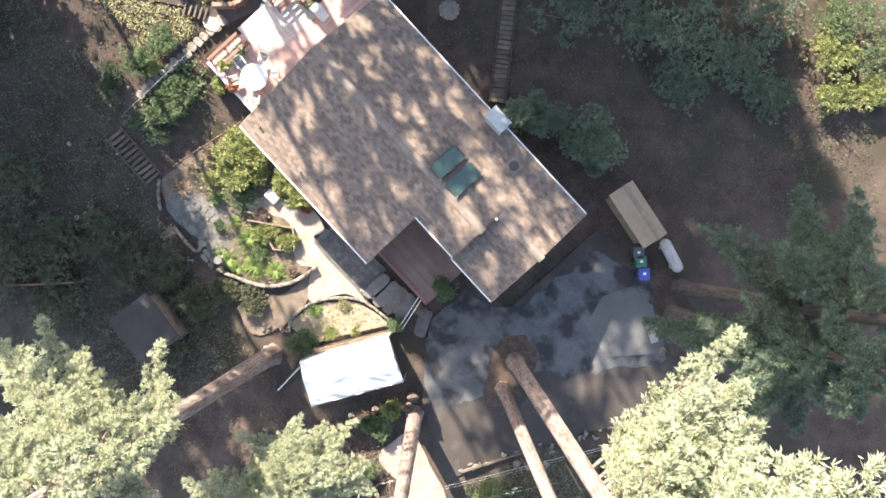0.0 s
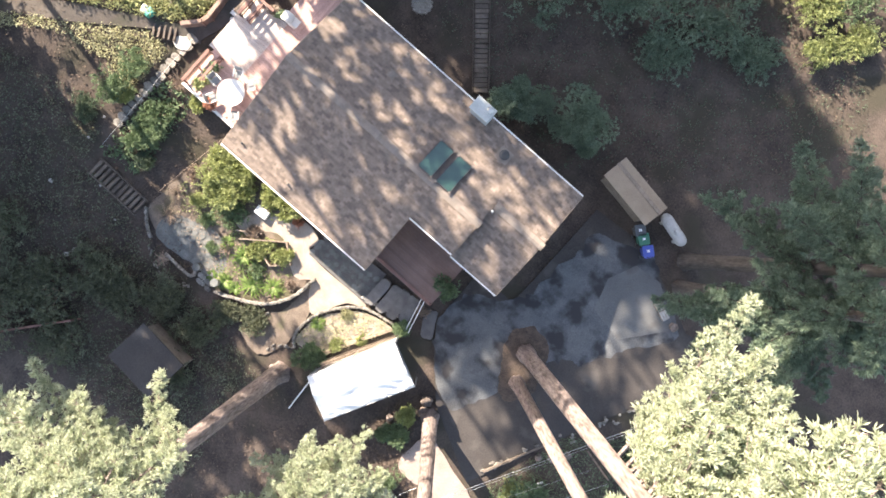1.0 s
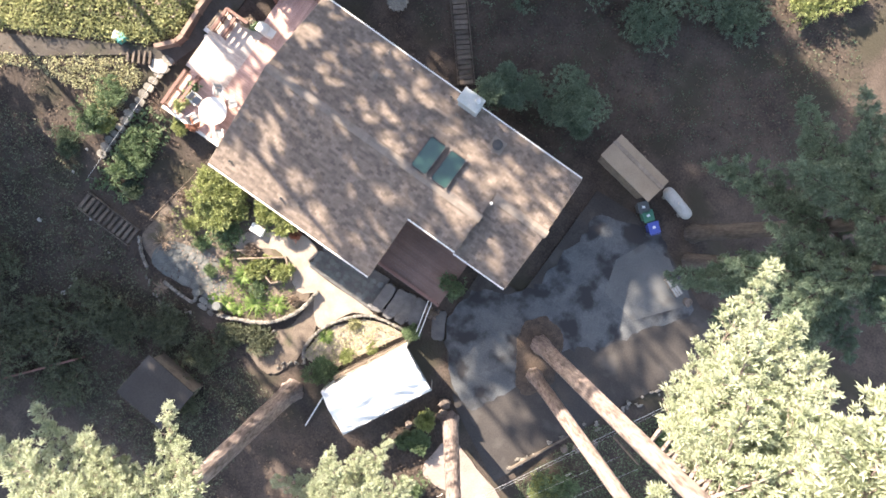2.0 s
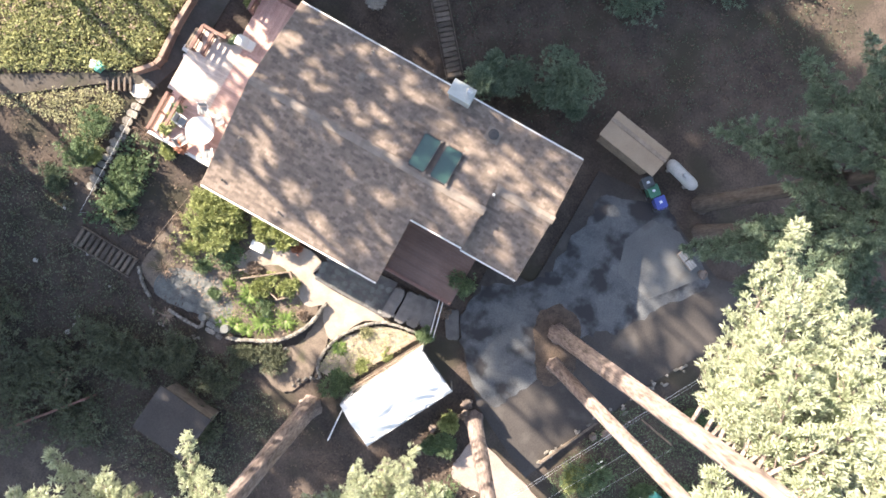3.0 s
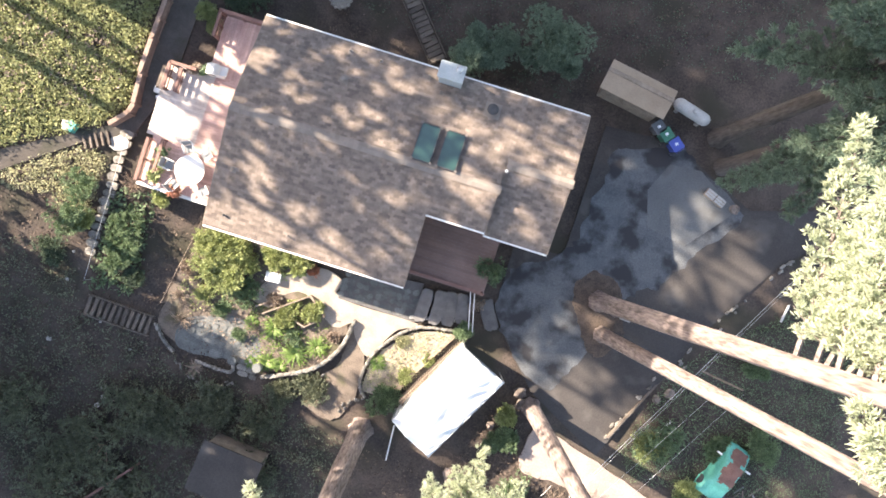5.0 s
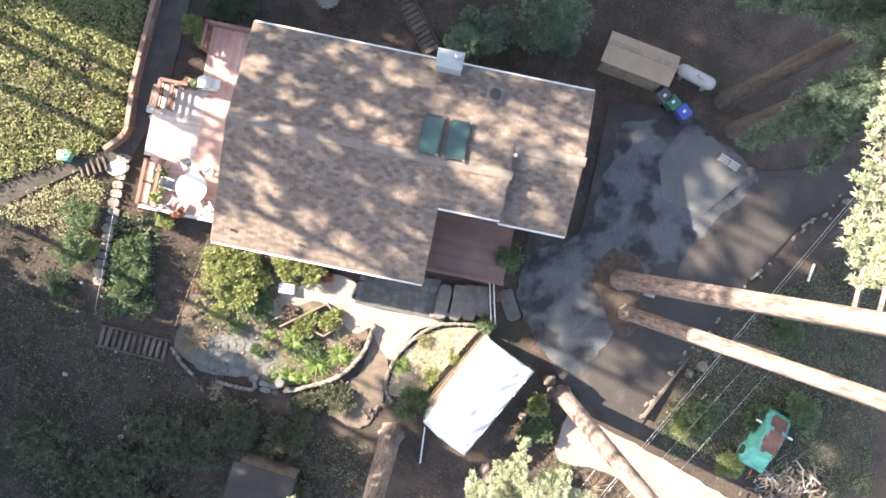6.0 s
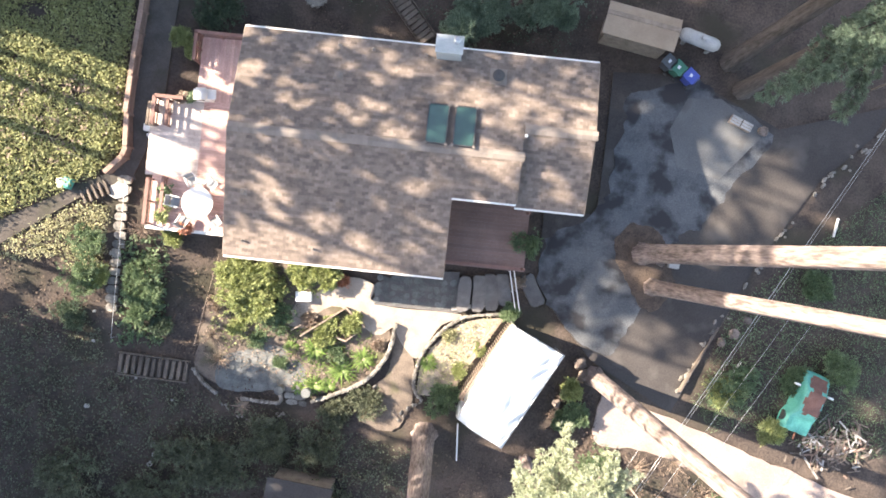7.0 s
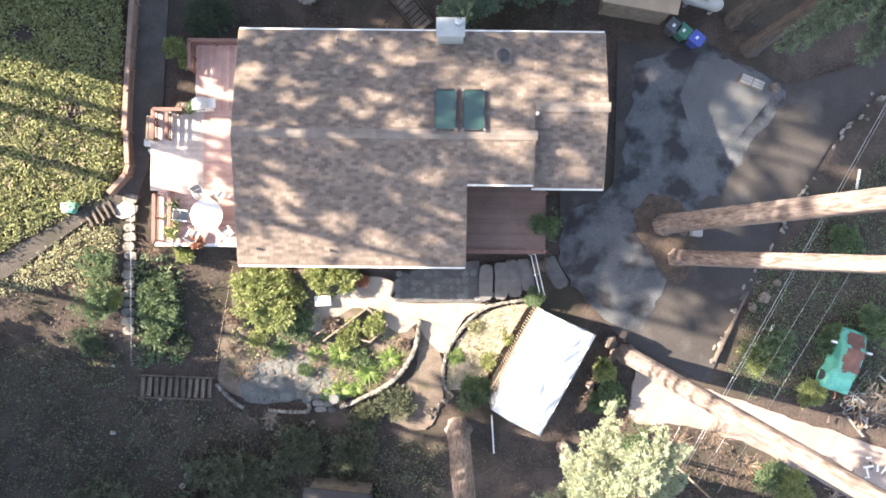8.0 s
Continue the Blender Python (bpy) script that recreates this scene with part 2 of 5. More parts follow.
def smooth_line(pts, steps=6):
    """A Catmull-Rom line through pts."""
    out, p = [], [pts[0], *pts, pts[-1]]
    for i in range(1, len(p) - 2):
        for k in range(steps):
            t = k / steps
            out.append(tuple(0.5 * (2 * p[i][c] + (p[i + 1][c] - p[i - 1][c]) * t + (2 * p[i - 1][c] - 5 * p[i][c] + 4 * p[i + 1][c] - p[i + 2][c]) * t * t + (3 * p[i][c] - p[i - 1][c] - 3 * p[i + 1][c] + p[i + 2][c]) * t ** 3) for c in range(len(pts[0]))))
    out.append(tuple(pts[-1]))
    return out


def drape(pts, lift, step=0.8):
    """A sheet with the outline pts that follows the ground, lift metres above it, with a rim that goes into it."""
    bm = bmesh.new()
    f = bm.faces.new([bm.verts.new((x, y, 0)) for x, y in pts])
    lo = [min(p[i] for p in pts) for i in (0, 1)]
    hi = [max(p[i] for p in pts) for i in (0, 1)]
    for axis in (0, 1):
        c = lo[axis] + step
        while c < hi[axis]:
            co, no = [0, 0, 0], [0, 0, 0]
            co[axis], no[axis] = c, 1
            bmesh.ops.bisect_plane(bm, geom=bm.verts[:] + bm.edges[:] + bm.faces[:], plane_co=co, plane_no=no)
            c += step
    rim = [e for e in bm.edges if e.is_boundary]
    for v in bm.verts:
        v.co.z = ground_z(v.co.x, v.co.y) + lift
    ext = bmesh.ops.extrude_edge_only(bm, edges=rim)["geom"]
    for v in ext:
        if isinstance(v, bmesh.types.BMVert):
            v.co.z -= lift + 0.15
    bmesh.ops.recalc_face_normals(bm, faces=bm.faces[:])
    if sum(f.normal.z for f in bm.faces) < 0:
        bmesh.ops.reverse_faces(bm, faces=bm.faces[:])
    return bm


def from_arrays(name, verts, faces, material):
    me = bpy.data.meshes.new(name)
    me.from_pydata(verts.tolist() if hasattr(verts, "tolist") else verts, [], faces.tolist() if hasattr(faces, "tolist") else faces)
    me.materials.append(M[material])
    return me


def leaves(name, centres, size, material, rng, up=0.5, per=6, spread=0.2, long=1.8):
    """One mesh of small pointed leaves, per of them strewn round each centre."""
    c = np.repeat(np.asarray(centres, float), per, axis=0)
    n = len(c)
    c = c + rng.normal(0, spread, (n, 3))
    a = rng.normal(0, 1, (n, 3))
    a[:, 2] *= 0.6
    a /= np.linalg.norm(a, axis=1)[:, None]
    b = rng.normal(0, 1, (n, 3))
    b[:, 2] *= 1 - up
    b -= a * (a * b).sum(1)[:, None]
    b /= np.linalg.norm(b, axis=1)[:, None]
    s = size * rng.uniform(0.6, 1.4, (n, 1))
    v = np.empty((n, 4, 3))
    v[:, 0], v[:, 2] = c - a * s * long / 2, c + a * s * long / 2
    v[:, 1], v[:, 3] = c + b * s / 2, c - b * s / 2 + a * s * 0.2
    f = np.arange(n * 4).reshape(n, 4)
    return from_arrays(name, v.reshape(-1, 3), f, material)


def tufts(name, centres, aims, length, width, material, rng, per=22):
    """One mesh of needle sprays: narrow leaves that fan out from each centre, mostly along its aim."""
    c = np.repeat(np.asarray(centres, float), per, axis=0)
    d = np.repeat(np.asarray(aims, float), per, axis=0) * 0.75 + rng.normal(0, 0.6, (len(c), 3))
    n = len(c)
    d[:, 2] += 0.12
    d /= np.linalg.norm(d, axis=1)[:, None]
    side = np.cross(d, rng.normal(0, 1, (n, 3)) * 0.6 + np.array([0, 0, 1.0]))
    side /= np.linalg.norm(side, axis=1)[:, None] + 1e-9
    s = length * rng.uniform(0.55, 1.25, (n, 1))
    w = width * rng.uniform(0.7, 1.3, (n, 1))
    root = c + rng.normal(0, length * 0.22, (n, 3))
    v = np.empty((n, 4, 3))
    v[:, 0], v[:, 2] = root, root + d * s - np.array([0, 0, 0.15]) * s
    v[:, 1], v[:, 3] = root + d * s * 0.55 + side * w / 2, root + d * s * 0.5 - side * w / 2
    return from_arrays(name, v.reshape(-1, 3), np.arange(n * 4).reshape(n, 4), material)


def ragged(pts, amount=0.45, steps=8):
    """A closed outline made smooth and worn along its edge."""
    out = []
    for x, y in smooth_line([*pts, pts[0]], steps)[:-1]:
        out.append((x + amount * (noise.noise((x * 0.8, y * 0.8, 4.0)) + 0.7 * noise.noise((x * 2.5, y * 2.5, 2.0))), y + amount * (noise.noise((x * 0.8, y * 0.8, 11.0)) + 0.7 * noise.noise((x * 2.5, y * 2.5, 7.0)))))
    return out


# ---- ground ----
def build_ground():
    steps = [-700, -300, -150, -90, -60]
    line = np.concatenate([steps, np.arange(-45, 45.1, 0.6), [60, 90, 150, 300, 700]])
    nx = len(line)
    verts = []
    for y in line:
        for x in line:
            z = ground_z(x, y)
            if abs(x) < 46 and abs(y) < 46:
                z += 0.07 * noise.noise((x * 0.5, y * 0.5, 3.0)) + 0.04 * noise.noise((x * 1.7, y * 1.7, 9.0)) - 0.09
            verts.append((x, y, z))
    i = np.arange((nx - 1) * nx).reshape(nx - 1, nx)[:, :-1].ravel()
    me = from_arrays("ground", np.array(verts), np.stack([i, i + 1, i + nx + 1, i + nx], 1), "soil")
    for p in me.polygons:
        p.use_smooth = True
    tagged(new("ground", me), "dark forest floor of bare soil and litter", "ground", kind="structure")


build_ground()
tagged(part("driveway", drape([(7.23, -1.80), (10.15, -1.77), (10.19, 6.12), (12.87, 6.30), (15.31, 5.87), (19.60, 3.93), (25.67, 5.83), (24.78, 3.99), (22.11, 1.23), (19.34, -3.67), (15.75, -12.54), (10.91, -10.03), (8.80, -7.83), (7.34, -5.97)], 0.02), "asphalt_old"), "dark worn asphalt driveway beside the house", "driveway", kind="structure")
tagged(part("parking_pad", drape(ragged([(11.05, 5.00), (14.70, 6.08), (16.23, 5.48), (19.15, 3.47), (17.55, 0.73), (16.15, -1.71), (14.81, -2.64), (13.41, -5.90), (12.44, -8.90), (10.41, -9.24), (7.66, -6.43), (7.44, -3.79), (9.99, -1.62), (10.80, 1.41)]), 0.045), "asphalt"), "blue-grey worn asphalt parking pad with dark patches for dappled shade", "pavement", kind="structure")
tagged(part("concrete_pad", drape([(13.60, 3.32), (14.20, 1.27), (16.63, 0.87), (18.84, 3.62), (16.23, 5.27), (14.41, 5.10)], 0.062), "pad"), "paler concrete pad on the driveway", "pavement", kind="structure")
tagged(part("root_mound", drape(ragged([(11.4, -3.3), (12.2, -2.2), (13.6, -2.3), (14.4, -3.4), (14.9, -5.0), (14.4, -6.5), (13.2, -6.6), (12.4, -5.4), (11.6, -4.4)], 0.3), 0.09), "litter"), "brown needle litter heaped round the redwood feet", "ground", kind="structure")
tagged(part("road", drape(ragged([(11.76, -11.62), (13.84, -12.30), (18.34, -13.65), (21.87, -14.79), (25.95, -16.12), (36.53, -19.50), (34.99, -24.13), (27.01, -20.40), (23.18, -18.53), (18.38, -16.04), (14.24, -14.87), (11.70, -14.68)], 0.16), 0.03), "road"), "pale dusty pinkish road", "road", kind="structure")

# ---- the house ----
PITCH, RIDGE_Y, RIDGE_Z = 0.23, 0.2, 5.2
WEST, EAST, STEP_X, NOTCH_X = -9.0, 8.6, 5.15, 2.0
NORTH, SOUTH, NOTCH_Y, WING_RIDGE = 5.36, -6.0, -2.05, 1.6


def main_z(y):
    return RIDGE_Z - PITCH * abs(y - RIDGE_Y)


def wing_z(y):
    return main_z(WING_RIDGE) - PITCH * abs(y - WING_RIDGE)


def roof_plate(bm, x0, x1, y0, y1, zf, thick=0.16):
    return slab(bm, [(x0, y0), (x1, y0), (x1, y1), (x0, y1)], lambda x, y: zf(y) - thick, lambda x, y: zf(y))


house = thing("house", 0, 0, 0, label="single-storey house with brown shingle gable roof and white eaves", category="house")
roof = part("roof", roof_plate(bmesh.new(), WEST, STEP_X, RIDGE_Y, NORTH, main_z), "shingle", house, "brown asphalt shingle roof")
bm = bmesh.new()
slab(bm, [(WEST, SOUTH), (NOTCH_X, SOUTH), (NOTCH_X, NOTCH_Y), (STEP_X, NOTCH_Y), (STEP_X, RIDGE_Y), (WEST, RIDGE_Y)], lambda x, y: main_z(y) - 0.16, lambda x, y: main_z(y))
part("roof_slope", bm, "shingle", house)
part("roof_slope", roof_plate(bmesh.new(), STEP_X, EAST, WING_RIDGE, NORTH, main_z), "shingle", house)
part("roof_slope", roof_plate(bmesh.new(), STEP_X, EAST, NOTCH_Y - 0.1, WING_RIDGE, wing_z), "shingle", house)
bm = bmesh.new()
slab(bm, [(STEP_X - 0.12, NOTCH_Y + 0.25), (STEP_X - 0.02, NOTCH_Y + 0.25), (STEP_X - 0.02, WING_RIDGE), (STEP_X - 0.12, WING_RIDGE)], lambda x, y: wing_z(y) - 0.05, lambda x, y: main_z(y) - 0.165)
part("gable_end", bm, "wall", house, "dark wall of the roof step")
# walls
bm = bmesh.new()
OUT = [(-8.4, 4.8), (-8.4, -5.3), (1.7, -5.3), (1.7, -1.6), (8.0, -1.6), (8.0, 4.8)]
slab(bm, OUT, -2.2, 3.75)
part("wall", bm, "wall", house, "grey-brown siding wall")
for x0, x1, y in ((-9, NOTCH_X, SOUTH), (NOTCH_X, STEP_X, NOTCH_Y), (-9, EAST, NORTH)):
    s = 1 if y > 0 else -1
    part("gutter", boxed(x0, x1, y, y + s * 0.09, main_z(y) - 0.17, main_z(y) - 0.015, 0.012), "white", house, "white gutter")
part("gutter", boxed(STEP_X, EAST, NOTCH_Y - 0.19, NOTCH_Y - 0.1, wing_z(NOTCH_Y) - 0.19, wing_z(NOTCH_Y) - 0.03, 0.012), "white", house, "white gutter")
for x, y0, y1, zf in ((WEST, SOUTH, RIDGE_Y, main_z), (WEST, RIDGE_Y, NORTH, main_z), (EAST, NOTCH_Y - 0.1, WING_RIDGE, wing_z), (EAST, WING_RIDGE, NORTH, main_z), (NOTCH_X, SOUTH, NOTCH_Y, main_z), (STEP_X, NOTCH_Y, RIDGE_Y, main_z)):
    s = -1 if x == WEST else 1
    bm = bmesh.new()
    slab(bm, [(x, y0), (x + s * 0.035, y0), (x + s * 0.035, y1), (x, y1)], lambda a, b: zf(b) - 0.19, lambda a, b: zf(b) - 0.005)
    part("rake_board", bm, "timber", house)


def wall_window(x, y, z, w, h, turn, name="window"):
    """A framed window set on the outer face of a wall."""
    m = pose(x, y, z, 0, 0, turn)
    win = part(name, boxed(-w / 2, w / 2, -0.02, 0.02, 0, h, m=m), "window", house)
    for a in ((-w / 2 - 0.07, -w / 2, 0, h), (w / 2, w / 2 + 0.07, 0, h), (-w / 2 - 0.07, w / 2 + 0.07, h, h + 0.07), (-w / 2 - 0.09, w / 2 + 0.09, -0.07, 0)):
        part("window_frame", boxed(a[0], a[1], -0.04, 0.05, a[2], a[3], m=m), "white", win)


for wx in (-6.5, -3.5, -0.5):
    wall_window(wx, -5.3, 1.6, 1.4, 1.1, 180)
for wy in (-3.2, 0.4):
    wall_window(-8.4, wy, 1.35, 1.7, 1.95, 90, "glass_door")
wall_window(3.6, -1.6, 1.0, 0.9, 2.0, 180, "front_door")
wall_window(5.8, -1.6, 1.7, 1.5, 1.1, 180)

# chimney, skylights and vents
chimney = part("chimney", boxed(0.56, 1.77, 4.69, 5.44, -0.2, 5.55, 0.02), "chimney", house, "pale grey boxed chimney")
part("chimney_cap", boxed(0.50, 1.83, 4.62, 5.50, 5.55, 5.62, 0.015), "chimney", chimney)
part("flue", tubed((1.52, 5.22, 5.6), (1.52, 5.22, 5.95), 0.14, n=14), "steel", chimney)
part("flue_cap", tubed((1.52, 5.22, 5.95), (1.52, 5.22, 6.02), 0.18, 0.1, 14), "steel", chimney)


def skylight(x0, x1):
    y0, y1 = 0.44, 2.33
    lift = lambda d: (lambda x, y: main_z(y) + d)
    bm = bmesh.new()
    slab(bm, [(x0, y0), (x1, y0), (x1, y1), (x0, y1)], lift(-0.05), lift(0.16))
    sk = part("skylight", bm, "skylight", house, "dark green tinted glass skylight")
    for a, b, c, d in ((x0 - 0.06, x0, y0 - 0.06, y1 + 0.06), (x1, x1 + 0.06, y0 - 0.06, y1 + 0.06), (x0, x1, y0 - 0.06, y0), (x0, x1, y1, y1 + 0.06)):
        bm = bmesh.new()
        slab(bm, [(a, c), (b, c), (b, d), (a, d)], lift(-0.05), lift(0.19))
        part("skylight_frame", bm, "dark_metal", sk)
    for cx in (x0 - 0.04, x1 + 0.04):
        for cy in (y0 - 0.04, y1 + 0.04):
            bm = bmesh.new()
            slab(bm, [(cx - 0.07, cy - 0.07), (cx + 0.07, cy - 0.07), (cx + 0.07, cy + 0.07), (cx - 0.07, cy + 0.07)], lift(0.15), lift(0.2))
            part("corner_plate", bm, "cap", sk)


skylight(0.50, 1.42)
skylight(1.82, 2.75)
for vx, vy, r, h, mt in ((3.67, 4.10, 0.26, 0.3, "dark_metal"), (-4.10, 3.34, 0.15, 0.12, "cap"), (-4.23, 4.85, 0.07, 0.25, "cap"), (-2.56, 4.84, 0.06, 0.25, "cap"), (0.03, 4.82, 0.06, 0.25, "cap"), (0.85, 4.20, 0.05, 0.2, "cap"), (5.25, 1.22, 0.07, 0.25, "white"), (-8.09, -2.80, 0.1, 0.12, "cap"), (-4.51, -5.24, 0.07, 0.2, "cap"), (-8.01, -5.20, 0.06, 0.15, "dark_metal")):
    z = main_z(vy)
    v = part("roof_vent", tubed((vx, vy, z - 0.05), (vx, vy, z + h), r * 0.8, n=14), mt, house)
    part("vent_cap", tubed((vx, vy, z + h), (vx, vy, z + h + 0.06), r * 1.15, r * 0.6, 14), mt, v)
    bm = bmesh.new()
    slab(bm, [(vx - r * 1.6, vy - r * 1.6), (vx + r * 1.6, vy - r * 1.6), (vx + r * 1.6, vy + r * 1.6), (vx - r * 1.6, vy + r * 1.6)], lambda x, y: main_z(y) - 0.02, lambda x, y: main_z(y) + 0.03)
    part("vent_flashing", bm, "cap", v)

# ---- the white carport ----
def carport():
    N, E, S, W = Vector((6.12, -8.25, 2.0)), Vector((8.78, -9.48, 1.9)), Vector((6.11, -14.92, 0.9)), Vector((3.54, -13.43, 1.3))
    root = thing("carport", 0, 0, 0, label="white tarpaulin carport on a steel pole frame", category="carport")
    n, k = 56, 28
    verts, faces = [], []
    rng = random.Random(4)
    for i in range(n + 1):
        for j in range(k + 1):
            u, v = i / n, j / k
            p = N.lerp(W, u).lerp(E.lerp(S, u), v)
            ridge = 0.55 * (1 - abs(2 * v - 0.75) / 1.25)
            sag = -0.05 * abs(math.sin(u * math.pi * 3)) * math.sin(v * math.pi)
            fold = 0.07 * noise.noise((u * 5 + v * 3, v * 6 - u * 4, 2)) + (0.26 * (v - 0.45) * noise.noise((u * 13 + v * 11, v * 3, 5)) + 0.16 * (v - 0.45) * noise.noise((u * 26 + v * 20, v * 6, 8)) if v > 0.45 else 0)
            pull = 0.05 * math.sin(u * math.pi) * (v - 0.5) * 2
            across = (E - N).normalized()
            verts.append(p - across * pull + Vector((0, 0, ridge + sag + fold)))
    for i in range(n):
        for j in range(k):
            a = i * (k + 1) + j
            faces.append((a, a + 1, a + k + 2, a + k + 1))
    me = from_arrays("cover", [tuple(v) for v in verts], faces, "tarp")
    for p in me.polygons:
        p.use_smooth = True
    cover = new("cover", me)
    cover.parent = root
    sol = cover.modifiers.new("thickness", "SOLIDIFY")
    sol.thickness = 0.02
    for c in (N, E, S, W, N.lerp(W, 0.5), E.lerp(S, 0.5)):
        g = ground_z(c.x, c.y)
        part("pole", tubed((c.x, c.y, g), (c.x, c.y, c.z + 0.02), 0.035, n=8), "steel", root)
    # added sheets, hidden under the cover, that stop the low sun passing beneath
    for a, b, nm in ((N, W, "side_sun_block"), (W, S, "end_sun_block")):
        ga, gb = ground_z(a.x, a.y), ground_z(b.x, b.y)
        q = [a - Vector((0, 0, 0.05)), b - Vector((0, 0, 0.05)), Vector((b.x, b.y, gb)), Vector((a.x, a.y, ga))]
        inn = (E - N).normalized() * 0.06 if nm == "side_sun_block" else (N - W).normalized() * 0.25
        bm = bmesh.new()
        f0 = [bm.verts.new(p + inn) for p in q]
        f1 = [bm.verts.new(p + inn * 1.4) for p in q]
        bm.faces.new(f0)
        bm.faces.new(f1[::-1])
        for i in range(4):
            j = (i + 1) % 4
            bm.faces.new((f0[i], f1[i], f1[j], f0[j]))
        bmesh.ops.recalc_face_normals(bm, faces=bm.faces[:])
        part(nm, bm, "tarp", root)
    for a, b in ((N, E), (E, S), (S, W), (W, N)):
        part("frame_bar", tubed(a - Vector((0, 0, 0.05)), b - Vector((0, 0, 0.05)), 0.03, n=8), "steel", root)


carport()

# ---- shed, tank and bins ----
def shed():
    root = thing("shed", 10.60, 7.67, 0, label="small garden shed with a tan gable roof", category="shed")
    a, b = Vector((9.27, 9.12, 0)), Vector((13.10, 8.49, 0))
    c = Vector((8.75, 7.52, 0))
    along, across = (b - a), (c - a)
    L, Wd = along.length, across.length
    along.normalize()
    mid = (a + b) / 2 + across / 2
    root.matrix_world = pose(mid.x, mid.y, ground_z(mid.x, mid.y), 0, 0, math.degrees(math.atan2(along.y, along.x)))
    bm = boxed(-L / 2 + 0.25, L / 2 - 0.25, -Wd / 2 + 0.2, Wd / 2 - 0.2, -0.3, 2.0)
    part("wall", bm, "timber", root)
    ridge = Wd * 0.14
    for y0, y1 in ((-Wd / 2, ridge), (ridge, Wd / 2)):
        zf = lambda x, y: 2.5 - 0.22 * abs(y - ridge)
        bm = bmesh.new()
        slab(bm, [(-L / 2, y0), (L / 2, y0), (L / 2, y1), (-L / 2, y1)], lambda x, y: zf(x, y) - 0.07, zf)
        part("roof_panel", bm, "tan_roof", root)
    part("ridge_cap", boxed(-L / 2 - 0.02, L / 2 + 0.02, ridge - 0.12, ridge + 0.12, 2.44, 2.53, 0.02), "timber", root)
    part("door", boxed(L / 2 - 0.24, L / 2 - 0.18, -0.5, 0.5, 0, 1.85), "timber", root)


shed()


def tank():
    a, b = Vector((13.45, 8.48, 0)), Vector((15.60, 7.89, 0))
    m, d = (a + b) / 2, (b - a)
    z = ground_z(m.x, m.y)
    root = thing("propane_tank", m.x, m.y, z, math.degrees(math.atan2(d.y, d.x)), "white horizontal propane tank on two feet", "tank")
    L, r = d.length / 2 + 0.05, 0.37
    bm = bmesh.new()
    prof = [(-L, 0.02), (-L + 0.06, r * 0.55), (-L + 0.2, r * 0.88), (-L + 0.4, r), (L - 0.4, r), (L - 0.2, r * 0.88), (L - 0.06, r * 0.55), (L, 0.02)]
    rings = [[bm.verts.new((x, q * math.cos(t * math.tau / 20), 0.62 + q * math.sin(t * math.tau / 20))) for t in range(20)] for x, q in prof]
    for p, q in zip(rings, rings[1:]):
        for t in range(20):
            bm.faces.new((p[t], p[(t + 1) % 20], q[(t + 1) % 20], q[t]))
    bmesh.ops.recalc_face_normals(bm, faces=bm.faces[:])
    part("shell", bm, "tank", root, smooth=True)
    part("valve_dome", tubed((0.1, 0, 1.0), (0.1, 0, 1.2), 0.17, 0.14, 14), "tank", root)
    for x in (-L * 0.6, L * 0.6):
        part("foot", boxed(x - 0.1, x + 0.1, -0.32, 0.32, -0.1, 0.28), "concrete", root)


tank()


def wheelie_bin(x, y, turn, colour, label):
    root = thing("wheelie_bin", x, y, ground_z(x, y), turn, label, "bin", "bins beside the shed")
    bm = bmesh.new()
    bmesh.ops.create_cone(bm, cap_ends=True, segments=4, radius1=0.33, radius2=0.44, depth=0.9, matrix=pose(0, 0, 0.53, 0, 0, 45))
    bmesh.ops.bevel(bm, geom=bm.edges[:], offset=0.03, segments=1, affect="EDGES")
    part("body", bm, colour, root)
    lid = part("lid", boxed(-0.35, 0.37, -0.34, 0.34, 0.98, 1.05, 0.025), colour, root)
    part("print", boxed(-0.05, 0.1, -0.09, 0.09, 1.05, 1.055), "print", lid, "pale faded print")
    part("handle", tubed((-0.4, -0.25, 0.98), (-0.4, 0.25, 0.98), 0.02, n=8), colour, root)
    for s in (-0.3, 0.3):
        part("wheel", tubed((-0.3, s - 0.03, 0.12), (-0.3, s + 0.03, 0.12), 0.12, n=14), "dark_metal", root)


wheelie_bin(12.93, 6.71, 140, "bin_grey", "dark grey wheeled bin with a closed lid")
wheelie_bin(13.46, 6.45, 140, "bin_green", "green wheeled bin with a closed lid")
wheelie_bin(14.15, 6.07, 140, "bin_blue", "bright blue wheeled recycling bin with a closed lid")


# ---- trees ----
def trunk_mesh(height, r, bend, rng, flare=1.45):
    """A tapered, ridged trunk with a flared foot."""
    n, bm, rows = 16, bmesh.new(), []
    phase = rng.uniform(0, 6)
    for i in range(15):
        t = (i / 14) ** 2
        q = r * (1 - 0.72 * t) * (1 + (flare - 1) * math.exp(-t * 55))
        cx, cy = bend[0] * t ** 4, bend[1] * t ** 4
        rows.append([bm.verts.new((cx + q * (1 + 0.09 * math.sin(k * 2.4 + phase) + 0.05 * rng.uniform(-1, 1)) * math.cos(k * math.tau / n), cy + q * (1 + 0.09 * math.sin(k * 2.4 + phase)) * math.sin(k * math.tau / n), -0.4 + (height + 0.4) * t)) for k in range(n)])
    for a, b in zip(rows, rows[1:]):
        for k in range(n):
            bm.faces.new((a[k], a[(k + 1) % n], b[(k + 1) % n], b[k]))
    bm.faces.new(rows[-1])
    return bm


